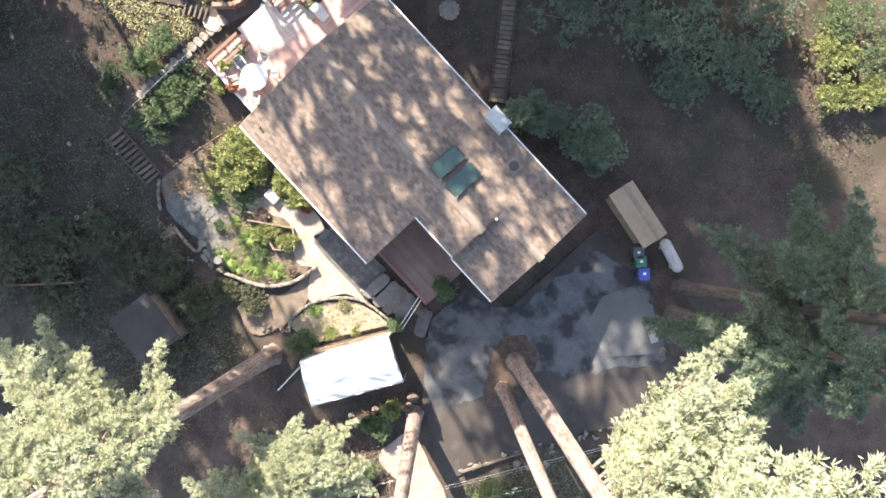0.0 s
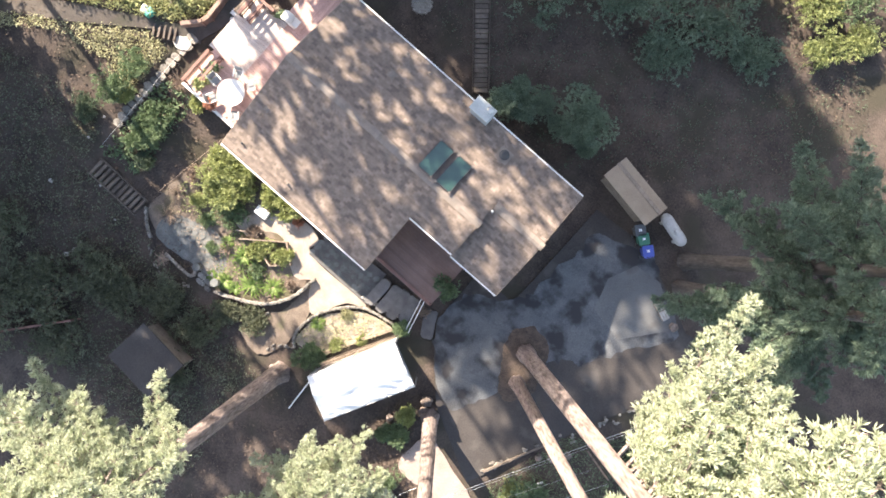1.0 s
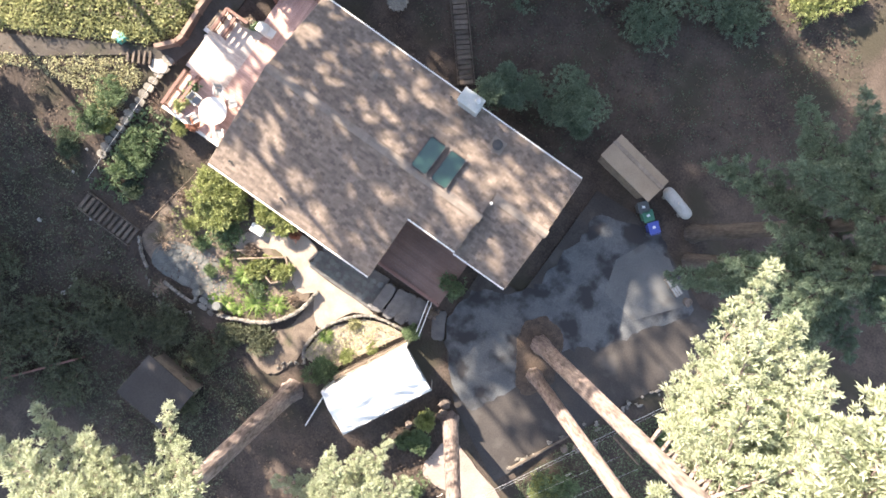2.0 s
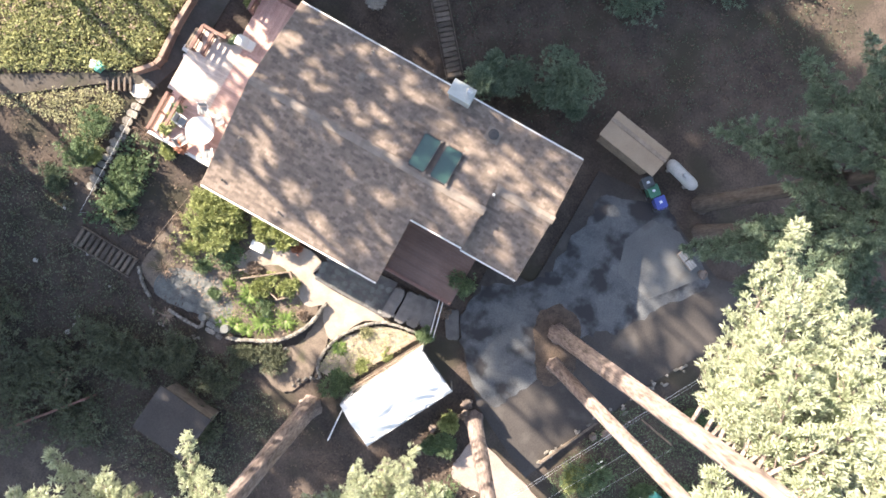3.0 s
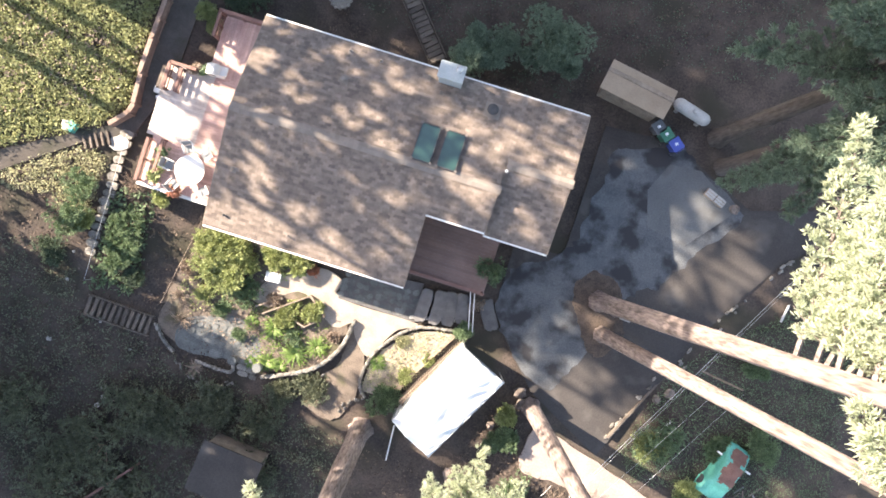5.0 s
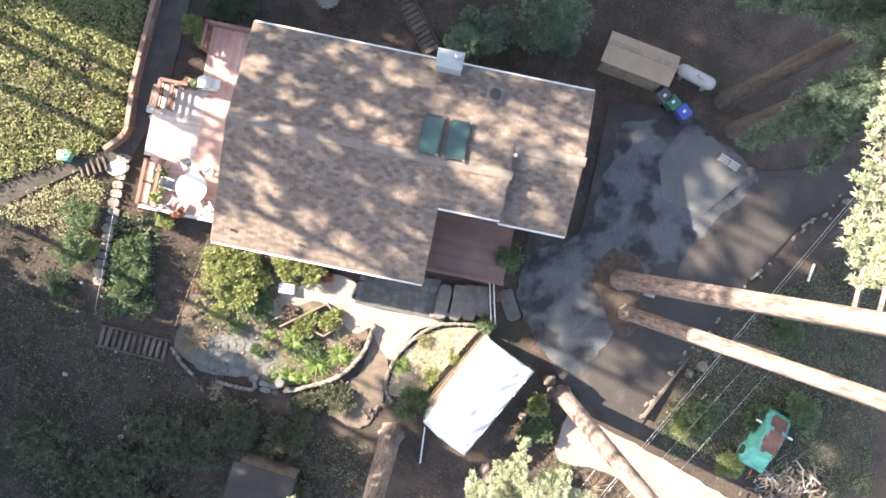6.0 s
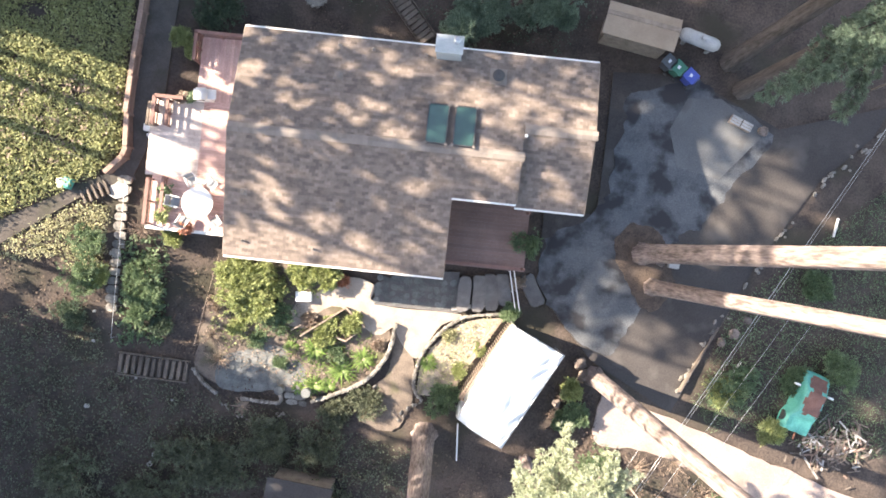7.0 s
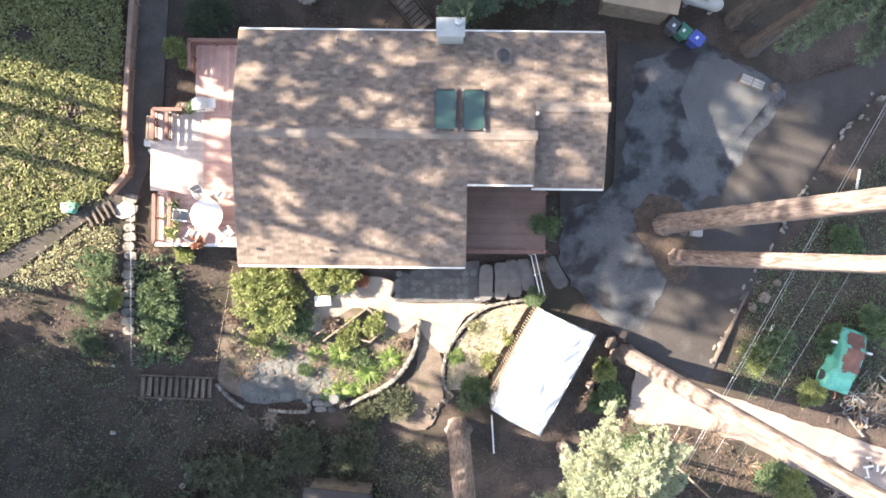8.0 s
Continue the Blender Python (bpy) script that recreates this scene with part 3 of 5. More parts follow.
def conifer(x, y, height, crown_from, radius, leaf, seed, r=0.5, bend=(0, 0), off=(0, 0), label="", whorls=16, arms=7, size=0.15, per=9, name="conifer", category="tree", group="", flare=1.45, long=1.8):
    rng, nr = random.Random(seed), np.random.default_rng(seed)
    root = thing(name, x, y, ground_z(x, y), label=label, category=category, group=group)
    part("trunk", trunk_mesh(height, r, bend, rng, flare), "bark", root, smooth=True)
    centres, bm = [], bmesh.new()
    for i in range(whorls):
        t = (i + rng.uniform(-0.3, 0.3)) / whorls
        t = clamp(t, 0, 0.99)
        z = crown_from + (height - crown_from) * t
        tt = z / height
        cx, cy = bend[0] * tt ** 4, bend[1] * tt ** 4
        reach = radius * (1 - t ** 1.6) ** 0.8 * (0.55 + 0.45 * min(1, t * 4 + 0.3)) + 0.3
        a0 = rng.uniform(0, 6.3)
        for k in range(arms):
            a = a0 + k * math.tau / arms + rng.uniform(-0.35, 0.35)
            L = reach * rng.uniform(0.5, 1.2)
            pull = (1 + 0.5 * (math.cos(a) * off[0] + math.sin(a) * off[1]))
            L *= max(0.25, pull)
            rise = rng.uniform(-0.05, 0.3)
            tip = Vector((cx + L * math.cos(a), cy + L * math.sin(a), z + L * rise - 0.05 * L * L))
            tube(bm, (cx, cy, z - 0.1), tip, 0.05 + 0.012 * L, 0.012, 5)
            steps = max(3, int(L / 0.33))
            for s in range(1, steps + 1):
                f = s / steps
                if f < 0.2:
                    continue
                wide = 0.27 * L * (1 - f) + 0.18
                for side in range(2 + int(wide * 2.2)):
                    o = rng.uniform(-1, 1) * wide
                    centres.append((cx + L * f * math.cos(a) - o * math.sin(a), cy + L * f * math.sin(a) + o * math.cos(a), z + L * f * rise - 0.05 * L * L * f * f - abs(o) * 0.15 + rng.uniform(-0.1, 0.18)))
    tagged(part("branchwork", bm, "bark", root), kind="stuff")
    crown = new("crown", leaves("crown", centres, size, leaf, nr, up=0.55, per=per, spread=0.16, long=long))
    crown.parent = root
    tagged(crown, kind="stuff")
    return root


def bush(x, y, radius, height, leaf, seed, label, size=0.13, n=420, per=8, name="bush", category="bush", group="", z=None):
    """A many-stemmed shrub with an uneven outline."""
    rng, nr = random.Random(seed), np.random.default_rng(seed)
    root = thing(name, x, y, ground_z(x, y) if z is None else z, label=label, category=category, group=group)
    bm, centres, aims = bmesh.new(), [], []
    lobes = [(rng.uniform(-0.6, 0.6) * radius, rng.uniform(-0.6, 0.6) * radius, height * rng.uniform(0.35, 0.8), radius * rng.uniform(0.25, 0.55)) for _ in range(11)]
    for lx, ly, lz, lr in lobes:
        tube(bm, (lx * 0.1, ly * 0.1, -0.15), (lx, ly, lz), 0.04, 0.015, 5)
        for _ in range(n // 9):
            v = Vector((rng.gauss(0, 1), rng.gauss(0, 1), abs(rng.gauss(0, 1)) * 0.8 - 0.15)).normalized()
            q = v * lr * rng.uniform(0.35, 1.2)
            centres.append((lx + q.x, ly + q.y, max(0.05, lz + q.z * 0.6)))
            aims.append((v.x, v.y, v.z + 0.15))
    tagged(part("stemwork", bm, "twig", root), kind="stuff")
    crown = new("crown", tufts("crown", centres, aims, size * 1.45, size * 0.42, leaf, nr, int(per * 1.7)))
    crown.parent = root
    tagged(crown, kind="stuff")
    return root


def ring_of_boughs(z0, z1, count, long0, long1, wide, seed, skip=None):
    """Boughs set spirally round a trunk between two heights, shorter towards the top."""
    rng = random.Random(seed)
    out = []
    for i in range(count):
        t = i / max(1, count - 1)
        az = (i * 137.5 + rng.uniform(-25, 25)) % 360
        if skip and skip[0] < az < skip[1]:
            continue
        out.append((z0 + (z1 - z0) * t, az, (long0 + (long1 - long0) * t) * rng.uniform(0.75, 1.15), wide * (1 - 0.45 * t), rng.uniform(-0.12, 0.1)))
    return out


def bough_tree(x, y, height, r, boughs, leaf, seed, label, name="conifer", group="", length=0.18, width=0.04, per=34, gap=0.16, flare=1.45, bark="bark"):
    """A conifer: a tapered trunk and single boughs (height, bearing, length, half width, rise), each with side twigs full of needle sprays."""
    rng, nr = random.Random(seed), np.random.default_rng(seed)
    root = thing(name, x, y, ground_z(x, y), label=label, category="tree", group=group)
    base = ground_z(x, y)
    part("trunk", trunk_mesh(height - base, r, (0, 0), rng, flare), bark, root, smooth=True)
    bm, centres, aims = bmesh.new(), [], []
    for z, az, L, wide, rise in boughs:
        a = radians(az)
        out, across = Vector((math.cos(a), math.sin(a), 0)), Vector((-math.sin(a), math.cos(a), 0))
        bow = rng.uniform(-0.25, 0.25)
        at = lambda f: out * (L * f) + across * (bow * L * f * f) + Vector((0, 0, z - base + L * (rise * f + 0.10 * f - 0.16 * f * f)))
        prev = at(0)
        for k in range(1, 6):
            tube(bm, prev, at(k / 5), 0.07 * (1.15 - k / 5) + 0.012, 0.07 * (1.0 - k / 5) + 0.01, 5)
            prev = at(k / 5)
        twigs = max(5, int(L / 0.24))
        for k in range(twigs):
            f = 0.12 + 0.88 * (k + rng.random() * 0.7) / twigs
            p = at(min(f, 1.0))
            for s in (-1, 1):
                lobe = (0.55 + 0.45 * math.sin(f * 2.9 + 0.2)) * (1 - 0.75 * f ** 3) * (0.75 + 0.5 * noise.noise((f * L * 0.9, s * 3.0, z + az)))
                W = max(0.15, wide * lobe * rng.uniform(0.75, 1.2))
                d = (across * s + out * rng.uniform(0.35, 0.9)).normalized()
                lift = rng.uniform(-0.12, 0.22)
                tip = p + d * W + Vector((0, 0, lift * W))
                tube(bm, p, tip, 0.018, 0.006, 4)
                for q in range(max(1, int(W / gap)) + 1):
                    h = (q + rng.random()) / (max(1, int(W / gap)) + 1)
                    centres.append(tuple(p.lerp(tip, h) + Vector((rng.gauss(0, 0.07), rng.gauss(0, 0.07), rng.gauss(0.02, 0.09)))))
                    aims.append(tuple(d * 0.8 + out * 0.3 + Vector((0, 0, rng.uniform(-0.1, 0.7)))))
        centres.append(tuple(at(1.0)))
        aims.append(tuple(out))
    tagged(part("branchwork", bm, bark, root), kind="stuff")
    crown = new("crown", tufts("crown", centres, aims, length, width, leaf, nr, per))
    crown.parent = root
    tagged(crown, kind="stuff")
    return root


REDWOOD = "tall redwood with bare reddish trunk and crown coloured sunlit pale green"
GROVE = "redwoods by the driveway"
LOW_BOUGHS = [(22.0, 90, 6.9, 0.8, -0.03), (23.0, 92, 5.6, 0.9, 0.0), (23.4, 80, 5.6, 1.1, 0.0), (24.0, 97, 4.3, 0.9, 0.02), (24.2, 66, 5.2, 1.3, 0.0), (24.8, 88, 4.6, 1.3, 0.04), (24.6, 50, 4.8, 1.4, -0.02), (25.4, 98, 3.0, 1.0, 0.05), (25.6, 74, 3.9, 1.4, 0.05), (25.8, 34, 4.2, 1.4, 0.0), (26.2, 94, 2.8, 1.2, 0.05), (26.4, 58, 3.0, 1.3, 0.05), (26.0, 15, 3.8, 1.3, 0.0)]
HIGH_BOUGHS = [(30.5, 98, 4.2, 1.3, 0.0), (31.0, 76, 5.0, 1.4, 0.0), (31.6, 112, 3.8, 1.3, 0.02), (32.0, 60, 4.8, 1.4, 0.02), (32.6, 90, 4.4, 1.5, 0.04), (33.0, 45, 4.2, 1.3, 0.0), (33.2, 120, 3.6, 1.2, 0.05), (33.6, 75, 3.6, 1.4, 0.06), (34.0, 102, 3.0, 1.2, 0.08)]
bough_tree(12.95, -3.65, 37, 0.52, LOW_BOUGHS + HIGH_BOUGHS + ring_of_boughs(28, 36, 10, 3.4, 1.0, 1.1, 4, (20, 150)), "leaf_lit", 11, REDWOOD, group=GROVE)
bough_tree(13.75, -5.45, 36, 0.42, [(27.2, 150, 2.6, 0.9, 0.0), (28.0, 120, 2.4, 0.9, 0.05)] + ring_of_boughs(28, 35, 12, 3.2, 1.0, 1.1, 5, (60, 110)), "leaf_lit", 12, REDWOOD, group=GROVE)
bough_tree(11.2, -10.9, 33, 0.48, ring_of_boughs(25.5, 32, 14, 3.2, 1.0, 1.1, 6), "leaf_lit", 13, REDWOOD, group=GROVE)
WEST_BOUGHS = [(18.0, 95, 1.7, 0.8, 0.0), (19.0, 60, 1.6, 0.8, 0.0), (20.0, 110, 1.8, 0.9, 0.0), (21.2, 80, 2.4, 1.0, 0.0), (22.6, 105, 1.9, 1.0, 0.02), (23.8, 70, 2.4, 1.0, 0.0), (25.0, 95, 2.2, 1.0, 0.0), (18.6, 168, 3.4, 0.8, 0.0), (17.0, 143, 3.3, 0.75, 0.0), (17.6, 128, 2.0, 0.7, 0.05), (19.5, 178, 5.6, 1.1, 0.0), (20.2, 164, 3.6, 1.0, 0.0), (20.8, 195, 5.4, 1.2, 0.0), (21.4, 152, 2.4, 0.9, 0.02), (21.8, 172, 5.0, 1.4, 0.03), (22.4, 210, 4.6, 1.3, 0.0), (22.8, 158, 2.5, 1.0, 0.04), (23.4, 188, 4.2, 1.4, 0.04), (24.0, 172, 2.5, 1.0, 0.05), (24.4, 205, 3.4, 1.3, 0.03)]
bough_tree(1.9, -15.3, 29, 0.6, WEST_BOUGHS + ring_of_boughs(21, 28, 14, 3.4, 0.9, 1.1, 7, (30, 150)), "leaf_lit", 14, "redwood with a thick brown trunk and crown coloured sunlit pale", group=GROVE)
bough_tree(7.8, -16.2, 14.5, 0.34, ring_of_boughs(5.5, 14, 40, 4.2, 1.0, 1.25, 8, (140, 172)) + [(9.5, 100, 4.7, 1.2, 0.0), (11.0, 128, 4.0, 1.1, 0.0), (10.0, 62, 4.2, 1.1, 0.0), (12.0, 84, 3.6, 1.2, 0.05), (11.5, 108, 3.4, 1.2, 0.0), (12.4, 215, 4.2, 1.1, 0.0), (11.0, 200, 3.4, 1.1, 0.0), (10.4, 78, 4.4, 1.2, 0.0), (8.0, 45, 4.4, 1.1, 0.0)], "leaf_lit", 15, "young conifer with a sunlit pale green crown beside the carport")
DARK = "shaded dark green conifer with a trunk coloured grey-brown for shade"
BACK = "conifers behind the shed"
bough_tree(16.6, 7.4, 25, 0.5, [(15.0, 175, 5.2, 1.3, -0.02), (16.5, 150, 5.0, 1.3, 0.0), (15.5, 205, 4.0, 1.1, 0.0), (17.5, 120, 4.8, 1.4, 0.0), (14.5, 95, 5.0, 1.5, 0.0), (16.0, 70, 5.0, 1.5, 0.0), (18.5, 185, 3.6, 1.2, 0.0)] + ring_of_boughs(15, 24, 16, 4.4, 1.2, 1.3, 21, (190, 300)), "leaf_shade", 21, DARK, group=BACK, length=0.2, width=0.036, per=34, gap=0.17, bark="bark_shade")
bough_tree(17.4, 5.9, 23, 0.45, [(11.5, 228, 5.0, 1.1, 0.0), (13.0, 218, 4.8, 1.2, 0.0), (14.5, 235, 4.4, 1.2, 0.0), (12.5, 250, 4.2, 1.2, 0.0), (16.0, 225, 4.0, 1.2, 0.0), (17.5, 240, 3.4, 1.2, 0.0), (13.5, 340, 4.4, 1.4, 0.0), (15.0, 20, 4.6, 1.4, 0.0), (14.0, 300, 4.2, 1.3, 0.0)] + ring_of_boughs(15, 22, 14, 4.0, 1.0, 1.2, 22), "leaf_shade", 22, DARK, group=BACK, length=0.2, width=0.036, per=34, gap=0.17, bark="bark_shade")
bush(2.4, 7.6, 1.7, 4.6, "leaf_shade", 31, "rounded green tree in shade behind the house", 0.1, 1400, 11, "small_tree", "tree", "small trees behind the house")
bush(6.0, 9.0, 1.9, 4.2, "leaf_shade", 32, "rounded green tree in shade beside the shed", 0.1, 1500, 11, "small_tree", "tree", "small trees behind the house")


# the unseen forest to the west, its crowns and gaps set to shade the place
def forest():
    SHADE = "tall dark redwood out of view, added for its shade"
    protos = []
    for k, (h, c, r, sparse) in enumerate(((42, 16, 3.1, True), (42, 2.5, 4.0, False), (24, 1.5, 4.2, True), (11.5, 1.5, 3.4, False), (50, 30, 3.8, False), (44, 28, 2.8, True), (17, 9, 2.0, False), (40, 19, 1.7, False), (29, 17.5, 2.9, True), (41, 33.0, 3.4, False), (23, 18.5, 1.9, True), (45, 36.0, 3.8, False))):
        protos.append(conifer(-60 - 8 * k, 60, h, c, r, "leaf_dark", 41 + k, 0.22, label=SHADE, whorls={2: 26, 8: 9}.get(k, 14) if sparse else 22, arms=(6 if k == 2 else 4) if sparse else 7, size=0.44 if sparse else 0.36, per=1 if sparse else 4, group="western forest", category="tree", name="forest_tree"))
    rng = random.Random(7)
    for kind, ys, xs in FOREST:
        for y in ys:
            x = xs + rng.uniform(-2, 2)
            s = rng.uniform(0.92, 1.06)
            copy_thing(protos[kind], pose(x, y + rng.uniform(-0.6, 0.6), ground_z(x, y), 0, 0, rng.uniform(0, 360)) @ Matrix.Diagonal((s, s, s, 1)))


FOREST = [
    (0, (4.0,), -30), (8, (7.4, 10.8, 14.2), -30), (9, (12.2, 15.2), -31), (9, (6.6,), -33), (10, (-4.9,), -30.5), (11, (11.0, 14.0, 17.0), -34), (0, (5.8,), -36), (5, (7.2, 10.6), -33), (8, (14.5,), -36), (3, (8.9, 10.6, 12.3, 14, 15.7), -26.5), (3, (9.8, 11.6, 13.6, 15.4), -29), (5, (1.6,), -31), (6, (-8.4,), -30), (7, (-7.5,), -30.5),
    (1, (17.2, 20.4, 23.8, 27, 30.5), -30), (1, (18.5, 22, 25.5, 29), -36), (1, (44, 49), -33), (4, (18.4, 19.6, 20.8, 22.5), -31),
    # the trees at x from -6 to 21 are added unseen to block northern skylight
    (2, (-10.2,), -31), (1, (36.5, 39.5), -6), (1, (37.5, 40), 3), (1, (38, 41.5), 12), (1, (38.5, 42), 21), (2, (-13.5, -17.5, -21.5, -26, -30), -30), (2, (-12, -16.5, -21, -26), -35),
]
forest()


# ---- porch, deck and terrace furniture ----
def boards(parent, poly_x0, poly_x1, y0, y1, z, width, material, along_x=False, name="board"):
    """Loose boards side by side, each an object of its own, sharing one mesh."""
    L = (y1 - y0) if not along_x else (poly_x1 - poly_x0)
    me = mesh_of(name, boxed(-width / 2 + 0.004, width / 2 - 0.004, -L / 2, L / 2, -0.035, 0.0), material)
    n = int(round(((poly_x1 - poly_x0) if not along_x else (y1 - y0)) / width))
    for i in range(n):
        ob = new(name, me)
        ob.parent = parent
        if along_x:
            ob.matrix_local = pose((poly_x0 + poly_x1) / 2, y0 + (i + 0.5) * width, z, 0, 0, 90)
        else:
            ob.matrix_local = pose(poly_x0 + (i + 0.5) * width, (y0 + y1) / 2, z)


porch = tagged(part("porch_floor", boxed(1.72, 6.3, -5.35, -1.62, -1.6, 0.86), "wall"), "red-brown boarded porch floor under the house notch", "porch", kind="structure")
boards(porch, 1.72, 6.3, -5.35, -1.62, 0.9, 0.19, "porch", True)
for px, py in ((1.85, -5.2), (6.2, -5.2), (6.2, -2.2)):
    part("post", boxed(px - 0.06, px + 0.06, py - 0.06, py + 0.06, -1.6, 0.9 + (1.0 if px > 3 else 2.7)), "rail", porch)
part("beam", boxed(1.8, 6.26, -5.26, -5.14, 0.9, 1.02), "rail", porch)

DECK_Z = 1.3
deck = tagged(new("deck"), "red-stained timber deck with rails, flooded by sun", "deck", kind="structure")
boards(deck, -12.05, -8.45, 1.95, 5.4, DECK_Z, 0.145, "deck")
# the middle boards are coloured paler for the strong sunlight there
boards(deck, -14.35, -11.6, -2.25, 1.95, DECK_Z, 0.145, "deck_sunlit", True)
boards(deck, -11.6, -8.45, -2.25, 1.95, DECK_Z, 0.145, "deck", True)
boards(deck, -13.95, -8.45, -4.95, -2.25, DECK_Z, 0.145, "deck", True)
for x0, x1, y0, y1 in ((-12.0, -8.5, 2.0, 5.35), (-14.3, -8.5, -2.2, 2.0), (-13.9, -8.5, -4.9, -2.2)):
    part("joist_frame", boxed(x0, x1, y0, y1, 0.2, DECK_Z - 0.04), "rail", deck)
part("rim_board", boxed(-14.05, -8.45, -5.13, -4.96, 0.9, DECK_Z + 0.06, 0.01), "white", deck, "white-painted rim board")


def railing(a, b, high, low, posts, rails, name="deck_rail", mt="rail", label="red timber deck rail with flat cap"):
    a, b = Vector(a), Vector(b)
    root = thing(name, a.x, a.y, low, math.degrees(math.atan2((b - a).y, (b - a).x)), label, "railing")
    L = (b - a).length
    part("cap", boxed(-0.05, L + 0.05, -0.09, 0.09, high, high + 0.045, 0.008), mt, root)
    for i in range(posts):
        x = L * i / max(1, posts - 1)
        part("post", boxed(x - 0.045, x + 0.045, -0.045, 0.045, -0.05, high), mt, root)
    for k in range(rails):
        z = high * (k + 0.6) / rails * 0.85
        part("rail", boxed(0, L, -0.02, 0.02, z - 0.045, z + 0.045), mt, root)


railing((-12.1, 5.33), (-8.6, 5.33), 0.95, DECK_Z, 4, 3)
railing((-12.05, 5.3), (-12.05, 3.9), 0.95, DECK_Z, 3, 3)
railing((-13.85, -2.5), (-13.85, -4.85), 0.75, DECK_Z, 3, 2)
railing((-13.1, -2.35), (-13.1, -4.2), 0.6, DECK_Z, 3, 2)
railing((-13.9, 1.85), (-12.5, 1.85), 0.75, DECK_Z, 3, 2)
railing((-13.95, 1.8), (-13.95, 0.4), 0.75, DECK_Z, 3, 2)
railing((-13.3, 1.7), (-13.3, 0.4), 0.6, DECK_Z, 3, 2)


def round_table(x, y):
    root = thing("round_table", x, y, DECK_Z, label="round white patio table on a pedestal", category="table")
    bm = tubed((0, 0, 0.70), (0, 0, 0.74), 0.83, n=40)
    bmesh.ops.bevel(bm, geom=[e for e in bm.edges if e.calc_face_angle(0) > 1], offset=0.012, segments=2, affect="EDGES")
    part("tabletop", bm, "white", root)
    part("pedestal", tubed((0, 0, 0.03), (0, 0, 0.7), 0.06, n=12), "white", root)
    part("base", tubed((0, 0, 0.0), (0, 0, 0.05), 0.38, 0.3, 20), "white", root)


TX, TY = (-11.17, -3.52)
round_table(TX, TY)


def patio_chair():
    root = thing("patio_chair", TX, TY, DECK_Z, label="white folding patio chair with grey sling seat", category="chair", group="chairs round the patio table")
    part("seat", boxed(-0.24, 0.24, -0.22, 0.24, 0.42, 0.46, 0.015), "cushion", root)
    m = pose(0, 0.25, 0.46, -14)
    part("backrest", boxed(-0.24, 0.24, -0.015, 0.02, 0.06, 0.5, 0.01, m=m), "cushion", root)
    for s in (-0.27, 0.27):
        part("armrest", boxed(s - 0.035, s + 0.035, -0.22, 0.3, 0.63, 0.66, 0.01), "white", root)
        part("back_post", tubed((s * 0.95, 0.24, 0.44), (s * 0.95, 0.37, 0.97), 0.02, n=8), "white", root)
        for y in (-0.2, 0.24):
            part("leg", tubed((s * 0.92, y, 0.0), (s * 0.92, y, 0.64), 0.018, n=8), "white", root)
    return root


first = patio_chair()
spots = [(62, 1.18), (112, 1.2), (182, 1.25), (235, 1.22), (318, 1.3)]
for k, (a, d) in enumerate(spots):
    m = pose(TX + d * math.cos(radians(a)), TY + d * math.sin(radians(a)), DECK_Z, 0, 0, a - 90 + (7 if k % 2 else -9))
    if k == 0:
        first.matrix_world = m
    else:
        copy_thing(first, m)


def grill(x, y):
    root = thing("grill", x, y, DECK_Z, 4, "white-covered barbecue grill on the deck", "grill")
    part("cart", boxed(-0.45, 0.45, -0.28, 0.28, 0.1, 0.82, 0.02), "white", root)
    bm = boxed(-0.36, 0.36, -0.3, 0.3, 0.82, 1.12)
    bmesh.ops.bevel(bm, geom=bm.edges[:], offset=0.1, segments=3, affect="EDGES")
    part("hood", bm, "white", root, smooth=True)
    part("side_shelf", boxed(0.45, 0.75, -0.25, 0.25, 0.8, 0.84, 0.01), "white", root)
    part("handle", tubed((-0.25, -0.36, 1.0), (0.25, -0.36, 1.0), 0.02, n=8), "dark_metal", root)
    for sx in (-0.38, 0.38):
        part("wheel", tubed((sx - 0.03, 0, 0.09), (sx + 0.03, 0, 0.09), 0.09, n=12), "dark_metal", root)


grill(-11.49, 2.14)


def flower_pot(x, y, z, r, leaf, seed, tall=0.5):
    root = thing("flower_pot", x, y, z, label="terracotta pot with a leafy plant", category="pot plant", group="pots on the deck")
    part("pot", tubed((0, 0, 0), (0, 0, r * 1.3), r * 0.7, r, 14), "terracotta", root)
    rng, nr = random.Random(seed), np.random.default_rng(seed)
    c = [(rng.gauss(0, r * 0.7), rng.gauss(0, r * 0.7), r * 1.4 + abs(rng.gauss(0, tall * 0.4))) for _ in range(60)]
    o = new("foliage", leaves("foliage", c, 0.09, leaf, nr, per=7, spread=0.06))
    o.parent = root


for k, (px, py, r, lf) in enumerate(((-13.09, -4.44, 0.22, "leaf_yellow"), (-13.01, -3.66, 0.18, "leaf_yellow"), (-13.11, -2.99, 0.16, "leaf_green"), (-12.64, 1.93, 0.2, "twig"), (-12.20, 1.99, 0.15, "leaf_green"), (-11.75, -4.95, 0.15, "terracotta"))):
    flower_pot(px, py, DECK_Z, r, lf, 60 + k)


def bench(x, y, turn, label, L=1.4):
    root = thing("bench", x, y, DECK_Z, turn, label, "bench")
    for k in range(3):
        part("slat", boxed(-L / 2, L / 2, -0.21 + k * 0.15, -0.08 + k * 0.15, 0.42, 0.45, 0.006), "timber", root)
    for sx in (-L / 2 + 0.1, L / 2 - 0.1):
        part("leg", boxed(sx - 0.04, sx + 0.04, -0.2, 0.2, 0, 0.42), "timber", root)


bench(-14.20, 0.92, 88, "weathered timber bench at the deck edge", 1.3)

